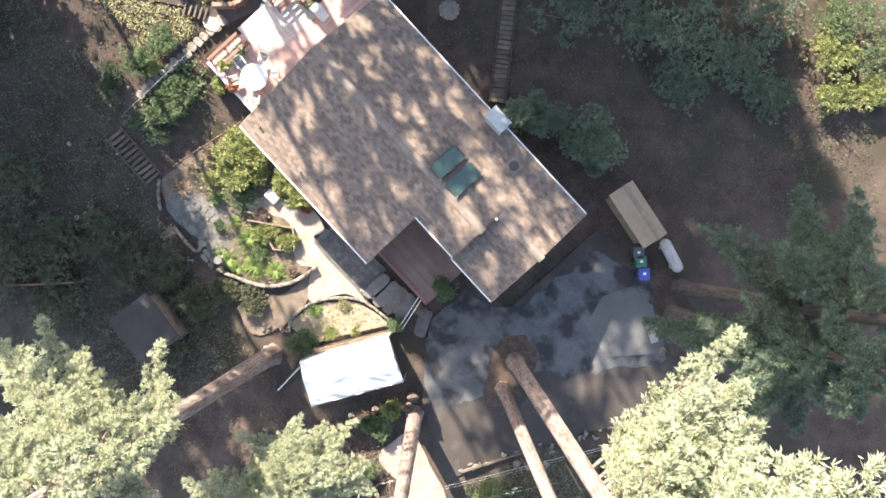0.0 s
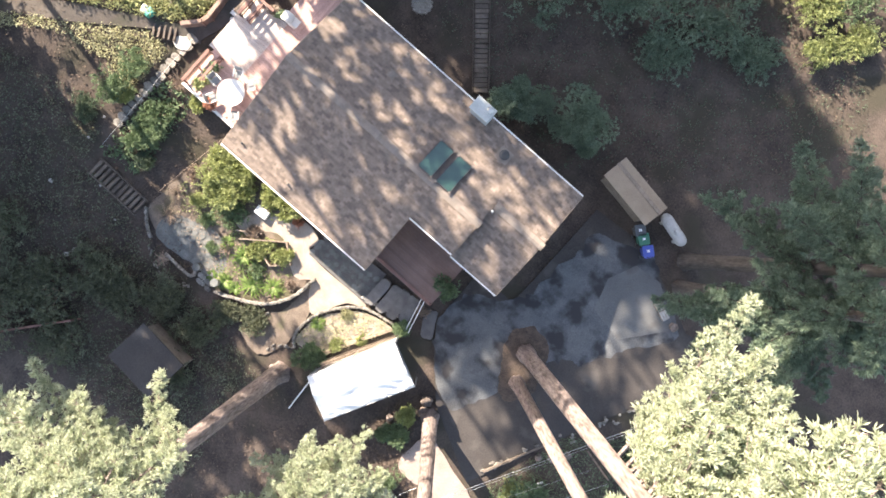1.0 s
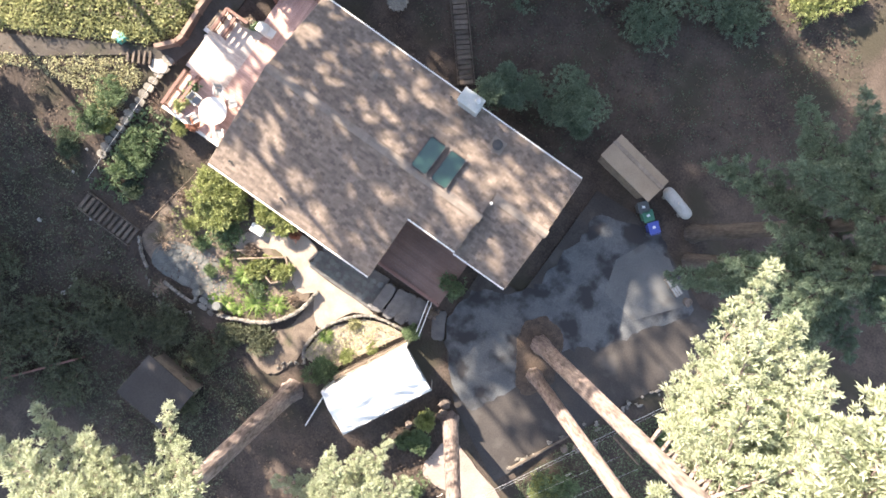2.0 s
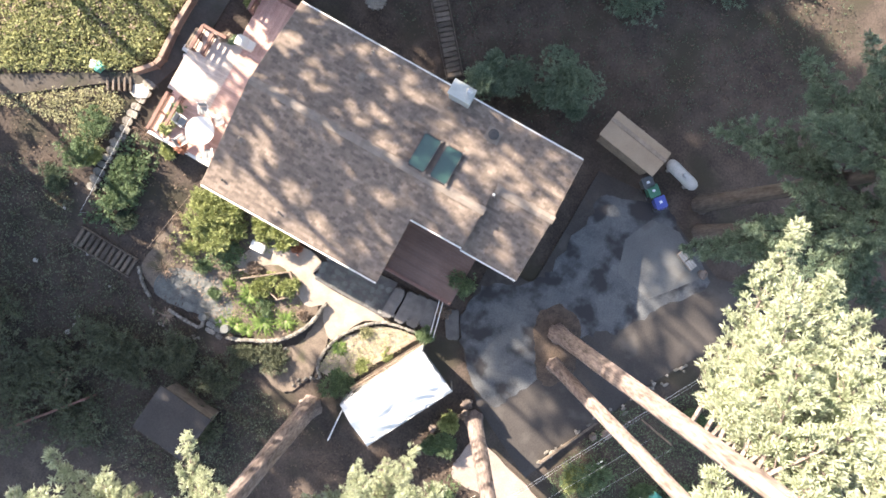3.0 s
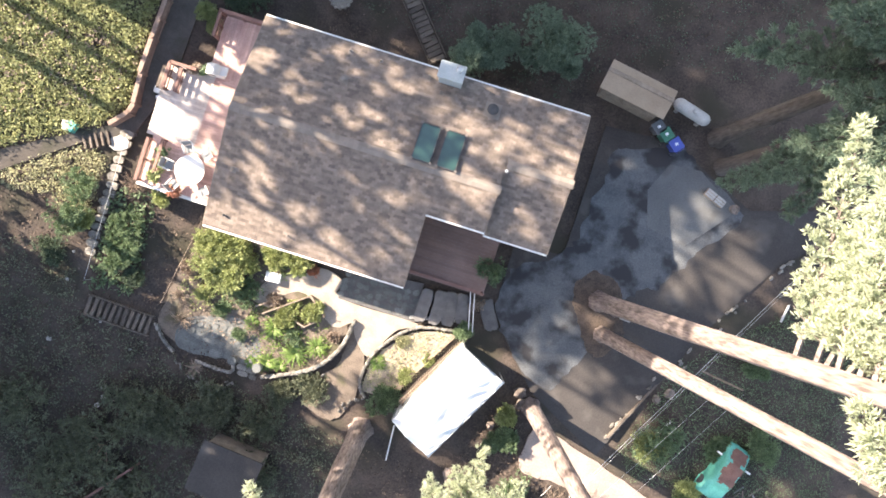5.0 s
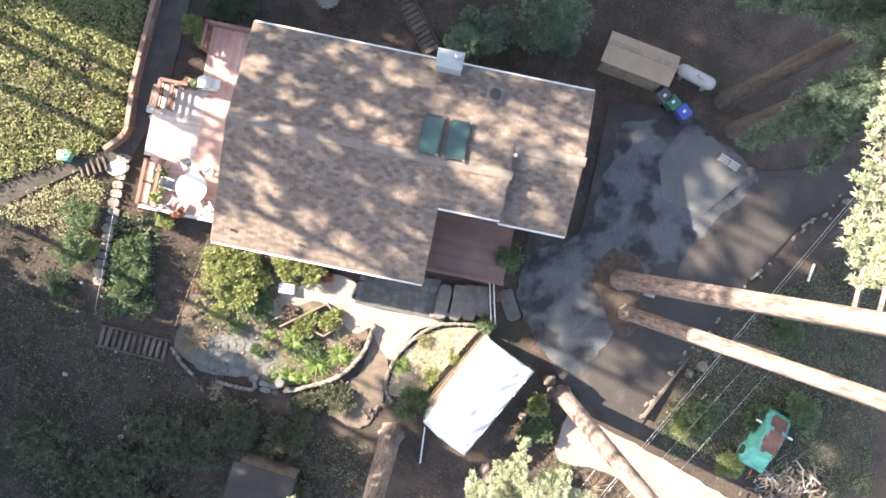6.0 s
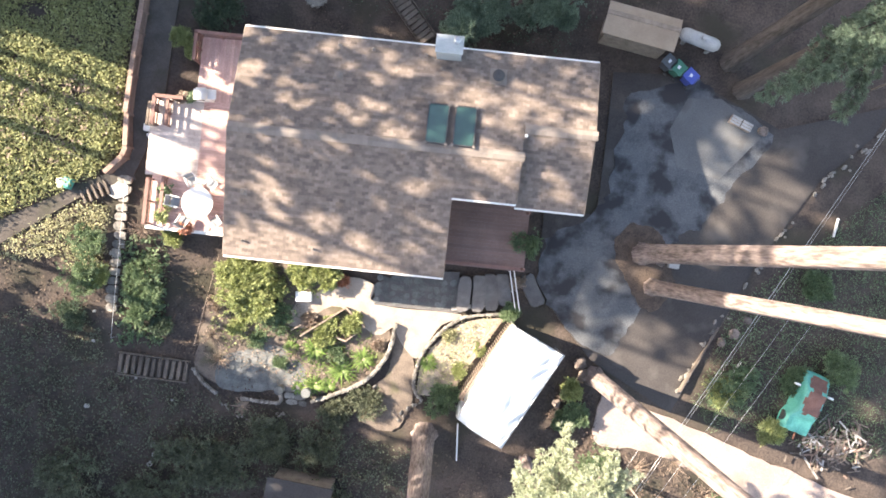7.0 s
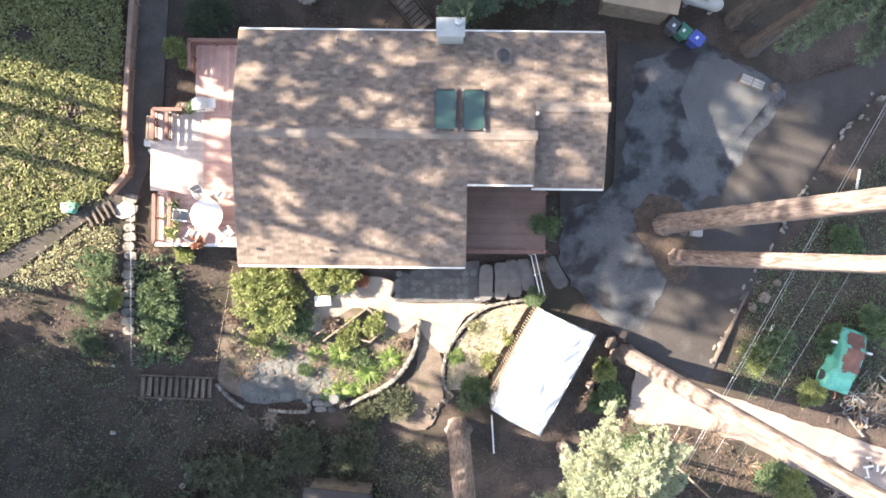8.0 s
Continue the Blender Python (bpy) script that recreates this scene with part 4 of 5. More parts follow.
# shingles: courses of tabs on all slopes

def shingle_roof():
    rng = random.Random(3)
    verts, faces = [], []
    course, tab, th = 0.16, 0.31, 0.012
    one = bmesh.new()
    box(one, -tab / 2 + 0.006, tab / 2 - 0.006, -course, 0.02, 0.0, th)
    me_one = mesh_of("shingle", one, "shingle")
    regions = (
        (WEST, STEP_X, RIDGE_Y, NORTH, main_z, 1), (STEP_X, EAST, WING_RIDGE, NORTH, main_z, 1), (STEP_X, EAST, NOTCH_Y - 0.1, WING_RIDGE, wing_z, -1),
        (WEST, NOTCH_X, SOUTH, RIDGE_Y, main_z, -1), (NOTCH_X, STEP_X, NOTCH_Y, RIDGE_Y, main_z, -1))
    singles = 0
    for x0, x1, y0, y1, zf, side in regions:
        n = int((y1 - y0) / course)
        for r in range(n):
            yt = (y1 - r * course) if side < 0 else (y0 + r * course)
            x = x0 + (tab / 2 if r % 2 else 0.0)
            while x < x1 - 0.02:
                w_ = min(tab, x1 - x)
                xa, xb = x + 0.005, x + w_ - 0.005
                lift = rng.uniform(0.006, 0.02)
                ya, yb = (yt, yt - course * 1.04) if side < 0 else (yt, yt + course * 1.04)
                if not (0.42 < (xa + xb) / 2 < 2.83 and 0.36 < (ya + yb) / 2 < 2.4 and zf is main_z and side > 0):
                    if singles < 300 and side < 0 and zf is main_z and -2.2 < x < 1.4 and -4.6 < yt < -0.6 and w_ == tab:
                        ob = new("shingle", me_one)
                        ob.parent = roof
                        tilt = math.degrees(math.atan(PITCH))
                        ob.matrix_local = pose((xa + xb) / 2, ya, zf(ya) + lift * 0.5, tilt, 0, 0)
                        singles += 1
                    else:
                        k = len(verts)
                        za, zb = zf(ya) + 0.004, zf(yb) + lift
                        verts += [(xa, ya, za), (xb, ya, za), (xb, yb, zb), (xa, yb, zb), (xb, yb, zb - 0.03), (xa, yb, zb - 0.03)]
                        f = [(k, k + 1, k + 2, k + 3), (k + 3, k + 2, k + 4, k + 5)]
                        faces += [q[::-1] for q in f] if side < 0 else f
                x += tab
    ob = new("shingles", from_arrays("shingles", verts, faces, "shingle"))
    ob.parent = roof
    tagged(ob, kind="stuff")
    cap = mesh_of("ridge_tile", slab(bmesh.new(), [(-0.14, -0.12), (0.14, -0.12), (0.14, 0.12), (-0.14, 0.12)], 0.0, 0.02), "cap")
    for xs, xe, y, z in ((WEST, STEP_X, RIDGE_Y, RIDGE_Z), (STEP_X + 0.05, EAST, WING_RIDGE, main_z(WING_RIDGE))):
        x = xs + 0.14
        while x < xe:
            for s in (-1, 1):
                o = new("ridge_tile", cap)
                o.parent = roof
                o.matrix_local = pose(x, y + s * 0.108, z + 0.024 - 0.0245, -s * 13, 0, 0) @ pose(0, 0, 0, 0, rng.uniform(-1, 3), 0)
            x += 0.25


shingle_roof()


# ---- paths, walls and beds ----
def polyline_pieces(pts, step):
    """Evenly spaced places and directions along a line."""
    out, carry = [], 0.0
    for (ax, ay), (bx, by) in zip(pts, pts[1:]):
        L = math.hypot(bx - ax, by - ay)
        d = carry
        while d < L:
            out.append((ax + (bx - ax) * d / L, ay + (by - ay) * d / L, math.degrees(math.atan2(by - ay, bx - ax))))
            d += step
        carry = d - L
    return out


STONES = []
for k in range(7):
    rs = random.Random(100 + k)
    b = bmesh.new()
    bmesh.ops.create_icosphere(b, subdivisions=1, radius=0.5)
    for v in b.verts:
        v.co *= rs.uniform(0.8, 1.15)
        v.co.z = clamp(v.co.z, -0.36, 0.36)
        v.co.y = clamp(v.co.y, -0.42, 0.42)
    STONES.append(mesh_of("stone", b, "stone"))


def stone_wall(name, pts, label, courses=2, size=0.3, wide=0.32, seed=1, keep=1.0, rough=0.0):
    rng = random.Random(seed)
    root = tagged(new(name), label, "wall")
    line = smooth_line(pts, 8)
    for c in range(courses):
        for x, y, a in polyline_pieces(line, size * 0.66):
            if rng.random() > keep:
                continue
            o = new("stone", rng.choice(STONES))
            o.parent = root
            s = size * rng.uniform(0.85 - rough, 1.2 + rough)
            x, y = x + rng.gauss(0, rough * 0.5), y + rng.gauss(0, rough * 0.5)
            o.matrix_local = pose(x + rng.uniform(-0.03, 0.03), y + rng.uniform(-0.03, 0.03), ground_z(x, y) + 0.08 + c * size * 0.62, rng.uniform(-8, 8), rng.uniform(-8, 8), a + rng.uniform(-12, 12)) @ Matrix.Diagonal((s * 1.4, wide * rng.uniform(0.85, 1.15), size * 0.95, 1))
    return root


stone_wall("garden_wall", [(-0.34, -9.15), (-0.52, -10.41), (-0.95, -11.43), (-1.79, -12.49), (-3.26, -13.37), (-4.77, -14.03)], "curved dry stone wall round the planting bed", 3, 0.22, 0.25, 1)
stone_wall("garden_wall", [(-6.66, -13.41), (-6.53, -14.24), (-7.60, -14.34), (-8.80, -14.26)], "low grey stone wall with a square corner", 2, 0.2, 0.24, 2)
stone_wall("garden_wall", [(-11.45, -12.78), (-10.87, -13.53), (-10.06, -14.15)], "short low grey stone edging", 2, 0.2, 0.2, 3)
stone_wall("stone_edging", [(-9.72, -14.72), (-8.95, -15.24), (-7.84, -15.52), (-6.89, -15.29), (-6.22, -14.83)], "ring of small pale edging stones", 1, 0.2, 0.15, 4, 0.75, 0.15)
stone_wall("stone_edging", [(-2.55, -13.87), (-1.66, -13.38), (-1.09, -12.66)], "row of small pale edging stones", 1, 0.2, 0.15, 5, 0.75, 0.15)
stone_wall("bed_wall", [(5.63, -7.84), (4.09, -8.11), (2.95, -8.56), (1.63, -10.02), (1.08, -11.36), (1.03, -12.58), (1.57, -13.37)], "curved pale stone border of the dry bed", 2, 0.2, 0.22, 6)
stone_wall("stone_edging", [(1.36, -13.51), (0.63, -14.06), (0.42, -14.70)], "few pale edging stones by the path", 1, 0.2, 0.17, 7, 0.75, 0.15)


def pillar(x, y):
    root = thing("stone_pillar", x, y, ground_z(x, y), label="round stone gate pillar with flat cap", category="pillar", group="pillars of the garden steps")
    part("shaft", tubed((0, 0, -0.2), (0, 0, 0.75), 0.24, 0.22, 12), "stone", root)
    part("cap", tubed((0, 0, 0.75), (0, 0, 0.83), 0.28, 0.26, 12), "flag", root)


pillar(-6.50, -13.47)
pillar(-4.98, -13.45)


def slabs(name, spots, label, material, category="path", thick=0.1, seed=5, kind="structure", piece="slab"):
    """Paving pieces: each spot is x, y, length, width, turn, lift."""
    rng = random.Random(seed)
    root = tagged(new(name), label, category, kind=kind)
    for x, y, L, W, a, lift in spots:
        bm = bmesh.new()
        out = []
        for k in range(9):
            t = k * math.tau / 9
            sx, sy = math.cos(t), math.sin(t)
            q = 1 / max(abs(sx), abs(sy)) ** 0.8
            out.append((sx * q * L / 2 * rng.uniform(0.88, 1.05), sy * q * W / 2 * rng.uniform(0.88, 1.05)))
        slab(bm, out, -thick, 0.0)
        o = part(piece, bm, material, root)
        o.matrix_local = pose(x, y, ground_z(x, y) + lift, rng.uniform(-1.5, 1.5), rng.uniform(-1.5, 1.5), a)
    return root


rng = random.Random(12)
FLAG = []
corner_a, corner_b, corner_c = Vector((-9.84, -11.83)), Vector((-6.09, -11.49)), Vector((-9.57, -13.83))
for i in range(8):
    for j in range(4):
        p = corner_a + (corner_b - corner_a) * ((i + 0.5) / 8) + (corner_c - corner_a) * ((j + 0.5) / 4)
        FLAG.append((p.x + rng.uniform(-0.08, 0.08), p.y + rng.uniform(-0.08, 0.08), rng.uniform(0.4, 0.52), rng.uniform(0.36, 0.5), rng.uniform(-30, 30), 0.05))
slabs("flagstone_patio", FLAG, "blue-grey flagstones of the shaded garden patio", "flag", "patio", piece="flagstone")
slabs("garden_stone_steps", [(-6.12, -13.45, 0.55, 0.4, 5, 0.12), (-5.62, -13.4, 0.5, 0.42, -8, 0.12), (-5.2, -13.5, 0.4, 0.4, 3, 0.12), (-6.05, -13.85, 0.6, 0.36, -4, 0.06), (-5.45, -13.88, 0.66, 0.38, 6, 0.06), (-5.9, -14.22, 0.7, 0.3, 2, 0.02), (-5.25, -14.25, 0.5, 0.3, -5, 0.02)], "grey stone treads between the two round pillars", "stone", "steps", 0.14, piece="tread_stone")
# dark sheet under the flagstones, cut to where the eave's shadow falls
WALKPOLY = [(-1.74, -6.91), (-1.68, -8.10), (3.08, -8.11), (2.92, -5.76), (0.18, -5.98)]
tagged(part("walkway", drape(WALKPOLY, 0.05), "slab"), "dark flagstone walkway along the house, outlined as the house shadow", "path", kind="structure")
wp = []
for i in range(11):
    for j in range(4):
        a, b = Vector((-1.50, -6.56)), Vector((2.62, -6.45))
        p = a.lerp(b, i / 10) + Vector((0, -0.42 * j))
        wp.append((p.x + rng.uniform(-0.12, 0.12), p.y + rng.uniform(-0.1, 0.1), rng.uniform(0.3, 0.52), rng.uniform(0.26, 0.46), rng.uniform(-45, 45), 0.07 + rng.uniform(0, 0.02)))
slabs("walkway_stones", wp, "irregular blue-grey flagstones of the house walkway", "flag", "path", 0.08, piece="flagstone")

steps = tagged(new("entrance_steps"), "broad dark stone entrance steps with worn edges", "steps", kind="structure")
for k, (sx, sy, L, W, a) in enumerate(((3.28, -6.95, 2.0, 0.66, 95), (4.06, -6.85, 2.05, 0.66, 95), (4.74, -6.71, 2.05, 0.66, 95), (5.48, -6.49, 1.75, 0.66, 96), (7.13, -6.34, 1.85, 0.75, 116))):
    W += 0.1
    out = []
    for q in range(22):
        t = q * math.tau / 22
        cx, cy = math.cos(t), math.sin(t)
        f = (abs(cx) ** 6 + abs(cy) ** 6) ** (-1 / 6)
        wob = 1 + 0.09 * noise.noise((cx * 2 + k * 3, cy * 2, 6))
        px, py = cx * f * L / 2 * wob, cy * f * W / 2 * wob
        out.append((px, py - 0.1 * math.sin(px * 1.2 + k)))
    bm = slab(bmesh.new(), out, -0.5, 0.0)
    bmesh.ops.bevel(bm, geom=[e for e in bm.edges if e.verts[0].co.z > -0.1 and e.verts[1].co.z > -0.1], offset=0.035, segments=2, affect="EDGES")
    o = part("step", bm, "slab", steps)
    o.matrix_local = pose(sx, sy, ground_z(sx, sy) + (0.52 - 0.09 * k), 0, 0, a)


def handrail():
    a, b = Vector((5.75, -5.35, 0.16)), Vector((6.32, -7.61, -0.06))
    root = thing("handrail", 0, 0, 0, label="white metal handrail beside the entrance steps", category="handrail")
    side = Vector((0.11, 0.03, 0))
    for s in (-1, 1):
        part("rail", tubed(a + side * s, b + side * s, 0.028, n=8), "white", root)
    for t in (0.02, 0.5, 0.98):
        for s in (-1, 1):
            p = a.lerp(b, t) + side * s
            part("post", tubed((p.x, p.y, ground_z(p.x, p.y) - 0.1), p, 0.022, n=8), "white", root)


handrail()

tagged(part("gravel_terrace", drape(smooth_line([(-6.54, -9.74), (-6.06, -8.46), (-4.81, -7.66), (-3.30, -6.70), (-1.74, -7.00), (-1.55, -8.10), (3.27, -8.14), (2.24, -8.85), (1.48, -10.13), (1.01, -10.93), (0.38, -10.52), (-0.16, -9.83), (-0.48, -9.26), (-1.51, -9.84), (-3.56, -8.44), (-4.81, -8.92), (-5.44, -9.88), (-6.54, -9.74)], 3)[:-1], 0.03), "sand"), "pale sunlit gravel terrace", "terrace", kind="structure")
tagged(part("garden_earth", drape(ragged([(-10.35, -6.61), (-7.29, -6.43), (-3.55, -6.77), (-1.99, -8.89), (-0.48, -9.51), (-0.97, -11.43), (-1.98, -12.57), (-3.56, -13.40), (-6.10, -13.59), (-9.87, -13.59), (-11.50, -12.43), (-11.00, -9.59)], 0.25), 0.012), "earth"), "dry brown garden earth with litter", "garden bed", kind="structure")
tagged(part("garden_path", drape(ragged([(-0.35, -9.51), (0.69, -10.52), (0.99, -11.73), (0.89, -14.00), (0.26, -15.27), (-1.97, -14.82), (-1.66, -13.70), (-0.78, -12.23), (-0.34, -10.79)], 0.2), 0.015), "earth"), "brown earth path between garden wall and bed", "path", kind="structure")
tagged(part("bed_earth", drape([(5.52, -8.12), (4.12, -8.32), (3.09, -8.78), (1.79, -10.22), (1.27, -11.41), (1.19, -13.02), (3.09, -13.00), (4.01, -11.06)], 0.02), "sand"), "pale dry earth of the stone-edged bed", "garden bed", kind="structure")
tagged(part("patio_base", drape(ragged([(-10.09, -11.98), (-8.93, -11.52), (-7.34, -11.02), (-5.93, -11.49), (-5.15, -13.09), (-6.58, -13.59), (-9.57, -13.93), (-10.32, -13.10)], 0.15), 0.022), "flag"), "blue-grey mortar bed of the flagstone patio", "patio", kind="structure")
tagged(part("west_path", drape([(-15.36, 8.96), (-13.68, 9.08), (-13.95, 1.90), (-14.77, -1.07), (-15.29, -2.42), (-15.74, -1.54), (-15.46, 1.84)], 0.02), "path"), "dark paved path beside the retaining wall", "path", kind="structure")
tagged(part("hill_path", drape([(-26.60, -8.34), (-22.26, -5.79), (-17.95, -3.16), (-16.77, -2.48), (-15.63, -1.63), (-15.15, -2.57), (-16.40, -3.01), (-17.55, -3.57), (-22.19, -7.11), (-26.40, -9.83)], 0.02), "path"), "dark shaded path up the ivy hill", "path", kind="structure")


def retaining_wall():
    root = tagged(new("retaining_wall"), "orange-brown timber retaining wall at the ivy hill", "wall", kind="structure")
    pts = [(-15.13, 9.24), (-15.20, 7.50), (-15.32, 5.17), (-15.43, 2.84), (-15.51, 0.83), (-15.43, -0.89), (-15.59, -1.47), (-16.44, -2.42)]
    for (ax, ay), (bx, by) in zip(pts, pts[1:]):
        L = math.hypot(bx - ax, by - ay)
        a = math.degrees(math.atan2(by - ay, bx - ax))
        n = max(1, int(L / 1.1))
        for k in range(n):
            mx, my = ax + (bx - ax) * (k + 0.5) / n, ay + (by - ay) * (k + 0.5) / n
            h = L / n / 2 - 0.01
            b = part("cap_board", boxed(-h, h, -0.13, 0.13, 0.78, 0.84, 0.01), "orange_wood", root)
            b.matrix_local = pose(mx, my, ground_z(mx, my), 0, 0, a)
            for q in range(3):
                b = part("wall_board", boxed(-h, h, -0.04, 0.04, -0.1 + q * 0.3, 0.17 + q * 0.3), "orange_wood", root)
                b.matrix_local = pose(mx, my, ground_z(mx, my), 0, 0, a)
            b = part("wall_post", boxed(-0.06, 0.06, -0.1, 0.1, -0.3, 0.9, 0.01), "orange_wood", root)
            b.matrix_local = pose(ax + (bx - ax) * k / n, ay + (by - ay) * k / n, ground_z(mx, my), 0, 0, a)


retaining_wall()


def timber_steps(name, a, b, n, width, label, tread=0.2, side=True):
    a, b = Vector(a), Vector(b)
    d = b - a
    ang = math.degrees(math.atan2(d.y, d.x))
    root = tagged(new(name), label, "steps", kind="structure")
    me = mesh_of("tread", boxed(-tread / 2, tread / 2, -width / 2, width / 2, -0.2, 0.0, 0.015), "old_timber")
    for i in range(n):
        p = a.lerp(b, (i + 0.5) / n)
        o = new("tread", me)
        o.parent = root
        o.matrix_local = pose(p.x, p.y, ground_z(p.x, p.y) + 0.14, 0, 0, ang + random.Random(i).uniform(-3, 3))
    if side:
        for s in (-1, 1):
            q = Vector((-d.y, d.x)).normalized() * s * (width / 2 + 0.06)
            p0, p1 = a + q, b + q
            part("stringer", slab(bmesh.new(), [(p0.x, p0.y), (p1.x, p1.y), (p1.x + q.x * 0.1, p1.y + q.y * 0.1), (p0.x + q.x * 0.1, p0.y + q.y * 0.1)], lambda x, y: ground_z(x, y) - 0.1, lambda x, y: ground_z(x, y) + 0.17), "old_timber", root)


timber_steps("garden_steps", (-15.52, -12.76), (-11.72, -13.01), 11, 1.05, "weathered timber tread steps between dark slopes")
timber_steps("hill_steps", (-17.84, -3.87), (-16.43, -3.07), 5, 0.8, "short sunlit timber steps on the hill path", 0.14, False)
timber_steps("boardwalk", (-5.33, 12.82), (-0.12, 6.77), 26, 0.85, "narrow shaded boardwalk of grey planks behind the house", 0.27)
SW_ = []
for i in range(15):
    p = Vector((-15.66, -2.64)).lerp(Vector((-16.06, -9.70)), i / 14)
    SW_.append((p.x + rng.uniform(-0.08, 0.08), p.y, rng.uniform(0.6, 0.78), rng.uniform(0.42, 0.5), rng.uniform(-6, 6), 0.1))
slabs("stone_path", SW_, "pale stone stepping path in the sun", "stone", "path", 0.12, piece="paving_stone")
slabs("landing", [(-15.96, -3.24, 1.1, 0.9, 20, 0.09)], "pale stone landing at the foot of the path", "concrete", "path", 0.12, piece="paving_stone")
SP = [(-13.28, -17.27, 0.3, 0.28, 30, 0.06), (-13.13, -17.81, 0.3, 0.3, 45, 0.06), (-13.33, -18.36, 0.32, 0.3, 50, 0.06), (-12.51, -14.67, 0.2, 0.12, 20, 0.06), (-16.93, -15.31, 0.3, 0.25, 10, 0.06), (-16.83, -11.64, 0.18, 0.18, 10, 0.08), (-16.86, -9.97, 0.16, 0.15, 10, 0.08), (-14.50, -13.55, 0.15, 0.15, 10, 0.08)]
slabs("stepping_stones", SP, "scattered pale stepping stones on the dark slope", "concrete", "stones", 0.08, piece="stepping_stone")


def rail_line(name, a, b, high, label, mt="steel", r=0.02, posts=4, category="railing"):
    a, b = Vector(a), Vector(b)
    root = thing(name, 0, 0, 0, label=label, category=category)
    za, zb = ground_z(a.x, a.y) + high, ground_z(b.x, b.y) + high
    part("rail", tubed((a.x, a.y, za), (b.x, b.y, zb), r, n=8), mt, root)
    for i in range(posts):
        p = a.lerp(b, i / (posts - 1))
        g = ground_z(p.x, p.y)
        part("post", tubed((p.x, p.y, g - 0.2), (p.x, p.y, g + high), r, n=8), mt, root)


rail_line("path_rail", (-15.35, -2.69), (-15.60, -11.28), 0.8, "thin pale metal rail along the stone path", "steel", 0.011, 6)
rail_line("garden_rail", (-10.43, -6.14), (-11.41, -11.40), 0.5, "thin weathered rail at the garden edge", "timber", 0.014, 5)
rail_line("garden_rail", (-9.33, -6.50), (-9.96, -8.91), 0.5, "thin weathered rail at the garden edge", "timber", 0.013, 3)


def beam(name, a, b, high, wide, label, mt="timber", category="edging", low=-0.15):
    a, b = Vector(a), Vector(b)
    d = b - a
    z = ground_z(*((a + b) / 2))
    o = part(name, boxed(-d.length / 2, d.length / 2, -wide / 2, wide / 2, low, high, 0.012), mt)
    o.matrix_world = pose((a.x + b.x) / 2, (a.y + b.y) / 2, z, 0, 0, math.degrees(math.atan2(d.y, d.x)))
    return tagged(o, label, category)


EDGE = "weathered timber edging of the planting bed"
PB = [(-5.63, -10.28), (-3.20, -8.43), (-2.08, -9.39), (-3.04, -10.31), (-3.76, -10.13)]
for a, b in zip(PB, PB[1:]):
    beam("bed_edging", a, b, 0.42, 0.1, EDGE)
beam("bed_edging", (-6.18, -10.01), (-4.77, -9.08), 0.3, 0.1, EDGE)
beam("bed_edging", (5.55, -8.16), (3.98, -10.85), 0.28, 0.22, EDGE)
beam("bed_edging", (3.92, -11.01), (3.07, -12.62), 0.28, 0.22, EDGE)
beam("path_edge", (2.69, -7.88), (5.32, -7.29), 0.12, 0.2, "pale kerb beside the entrance steps", "concrete", "kerb")


def trellis(a, b, high):
    a, b = Vector(a), Vector(b)
    d = b - a
    root = thing("trellis", a.x, a.y, ground_z(a.x, a.y), math.degrees(math.atan2(d.y, d.x)), "weathered lattice trellis along the carport", "trellis")
    L = d.length
    for i in range(int(L / 0.16) + 1):
        part("slat", boxed(i * 0.16 - 0.02, i * 0.16 + 0.02, -0.16, -0.13, -0.3, high), "timber", root)
        part("rung", boxed(i * 0.16 - 0.03, i * 0.16 + 0.03, -0.12, 0.05, high, high + 0.03), "timber", root)
    for y in (-0.12, 0.05):
        part("rail", boxed(-0.05, L + 0.05, y - 0.025, y + 0.025, high - 0.07, high), "timber", root)
    for x in (0.0, L / 2, L):
        part("post", boxed(x - 0.04, x + 0.04, 0.12, 0.2, -0.5, high), "timber", root)


trellis((6.05, -8.39), (3.70, -12.68), 1.15)
b_ = part("stone_block", boxed(-0.45, 0.45, -0.28, 0.28, -0.1, 0.38, 0.03), "white")
b_.matrix_world = pose(*(-5.65, -8.05, -1.00), 0, 0, 4)
tagged(b_, "pale square stone block in the garden", "block")
ROCKS = []
for k in range(5):
    b = bmesh.new()
    bmesh.ops.create_icosphere(b, subdivisions=3, radius=0.5)
    for v in b.verts:
        p = v.co.copy()
        v.co *= 1 + 0.45 * noise.noise(p * 2.2 + Vector((k * 7, 0, 0))) + 0.22 * noise.noise(p * 5.5 + Vector((0, k * 5, 0)))
        v.co.z = clamp(v.co.z, -0.4, 0.36)
    ROCKS.append(mesh_of("boulder", b, "rock"))
ROCK = "rough brownish boulder at the roadside"
for k, (x, y, s) in enumerate(((10.28, -10.25, 0.75), (10.71, -10.88, 0.85), (11.23, -10.68, 0.6), (9.20, -12.62, 0.5), (14.03, -4.10, 0.45), (18.65, -7.61, 0.6), (18.07, -8.18, 0.5), (19.32, -6.76, 0.45), (18.69, 3.70, 0.6), (-7.93, -11.22, 0.3))):
    o = new("boulder", ROCKS[k % 5])
    o.matrix_world = pose(x, y, ground_z(x, y) + s * 0.2, 0, 0, k * 50) @ Matrix.Diagonal((s, s * 0.9, s * 0.9, 1))
    tagged(o, ROCK, "rock", "boulders")

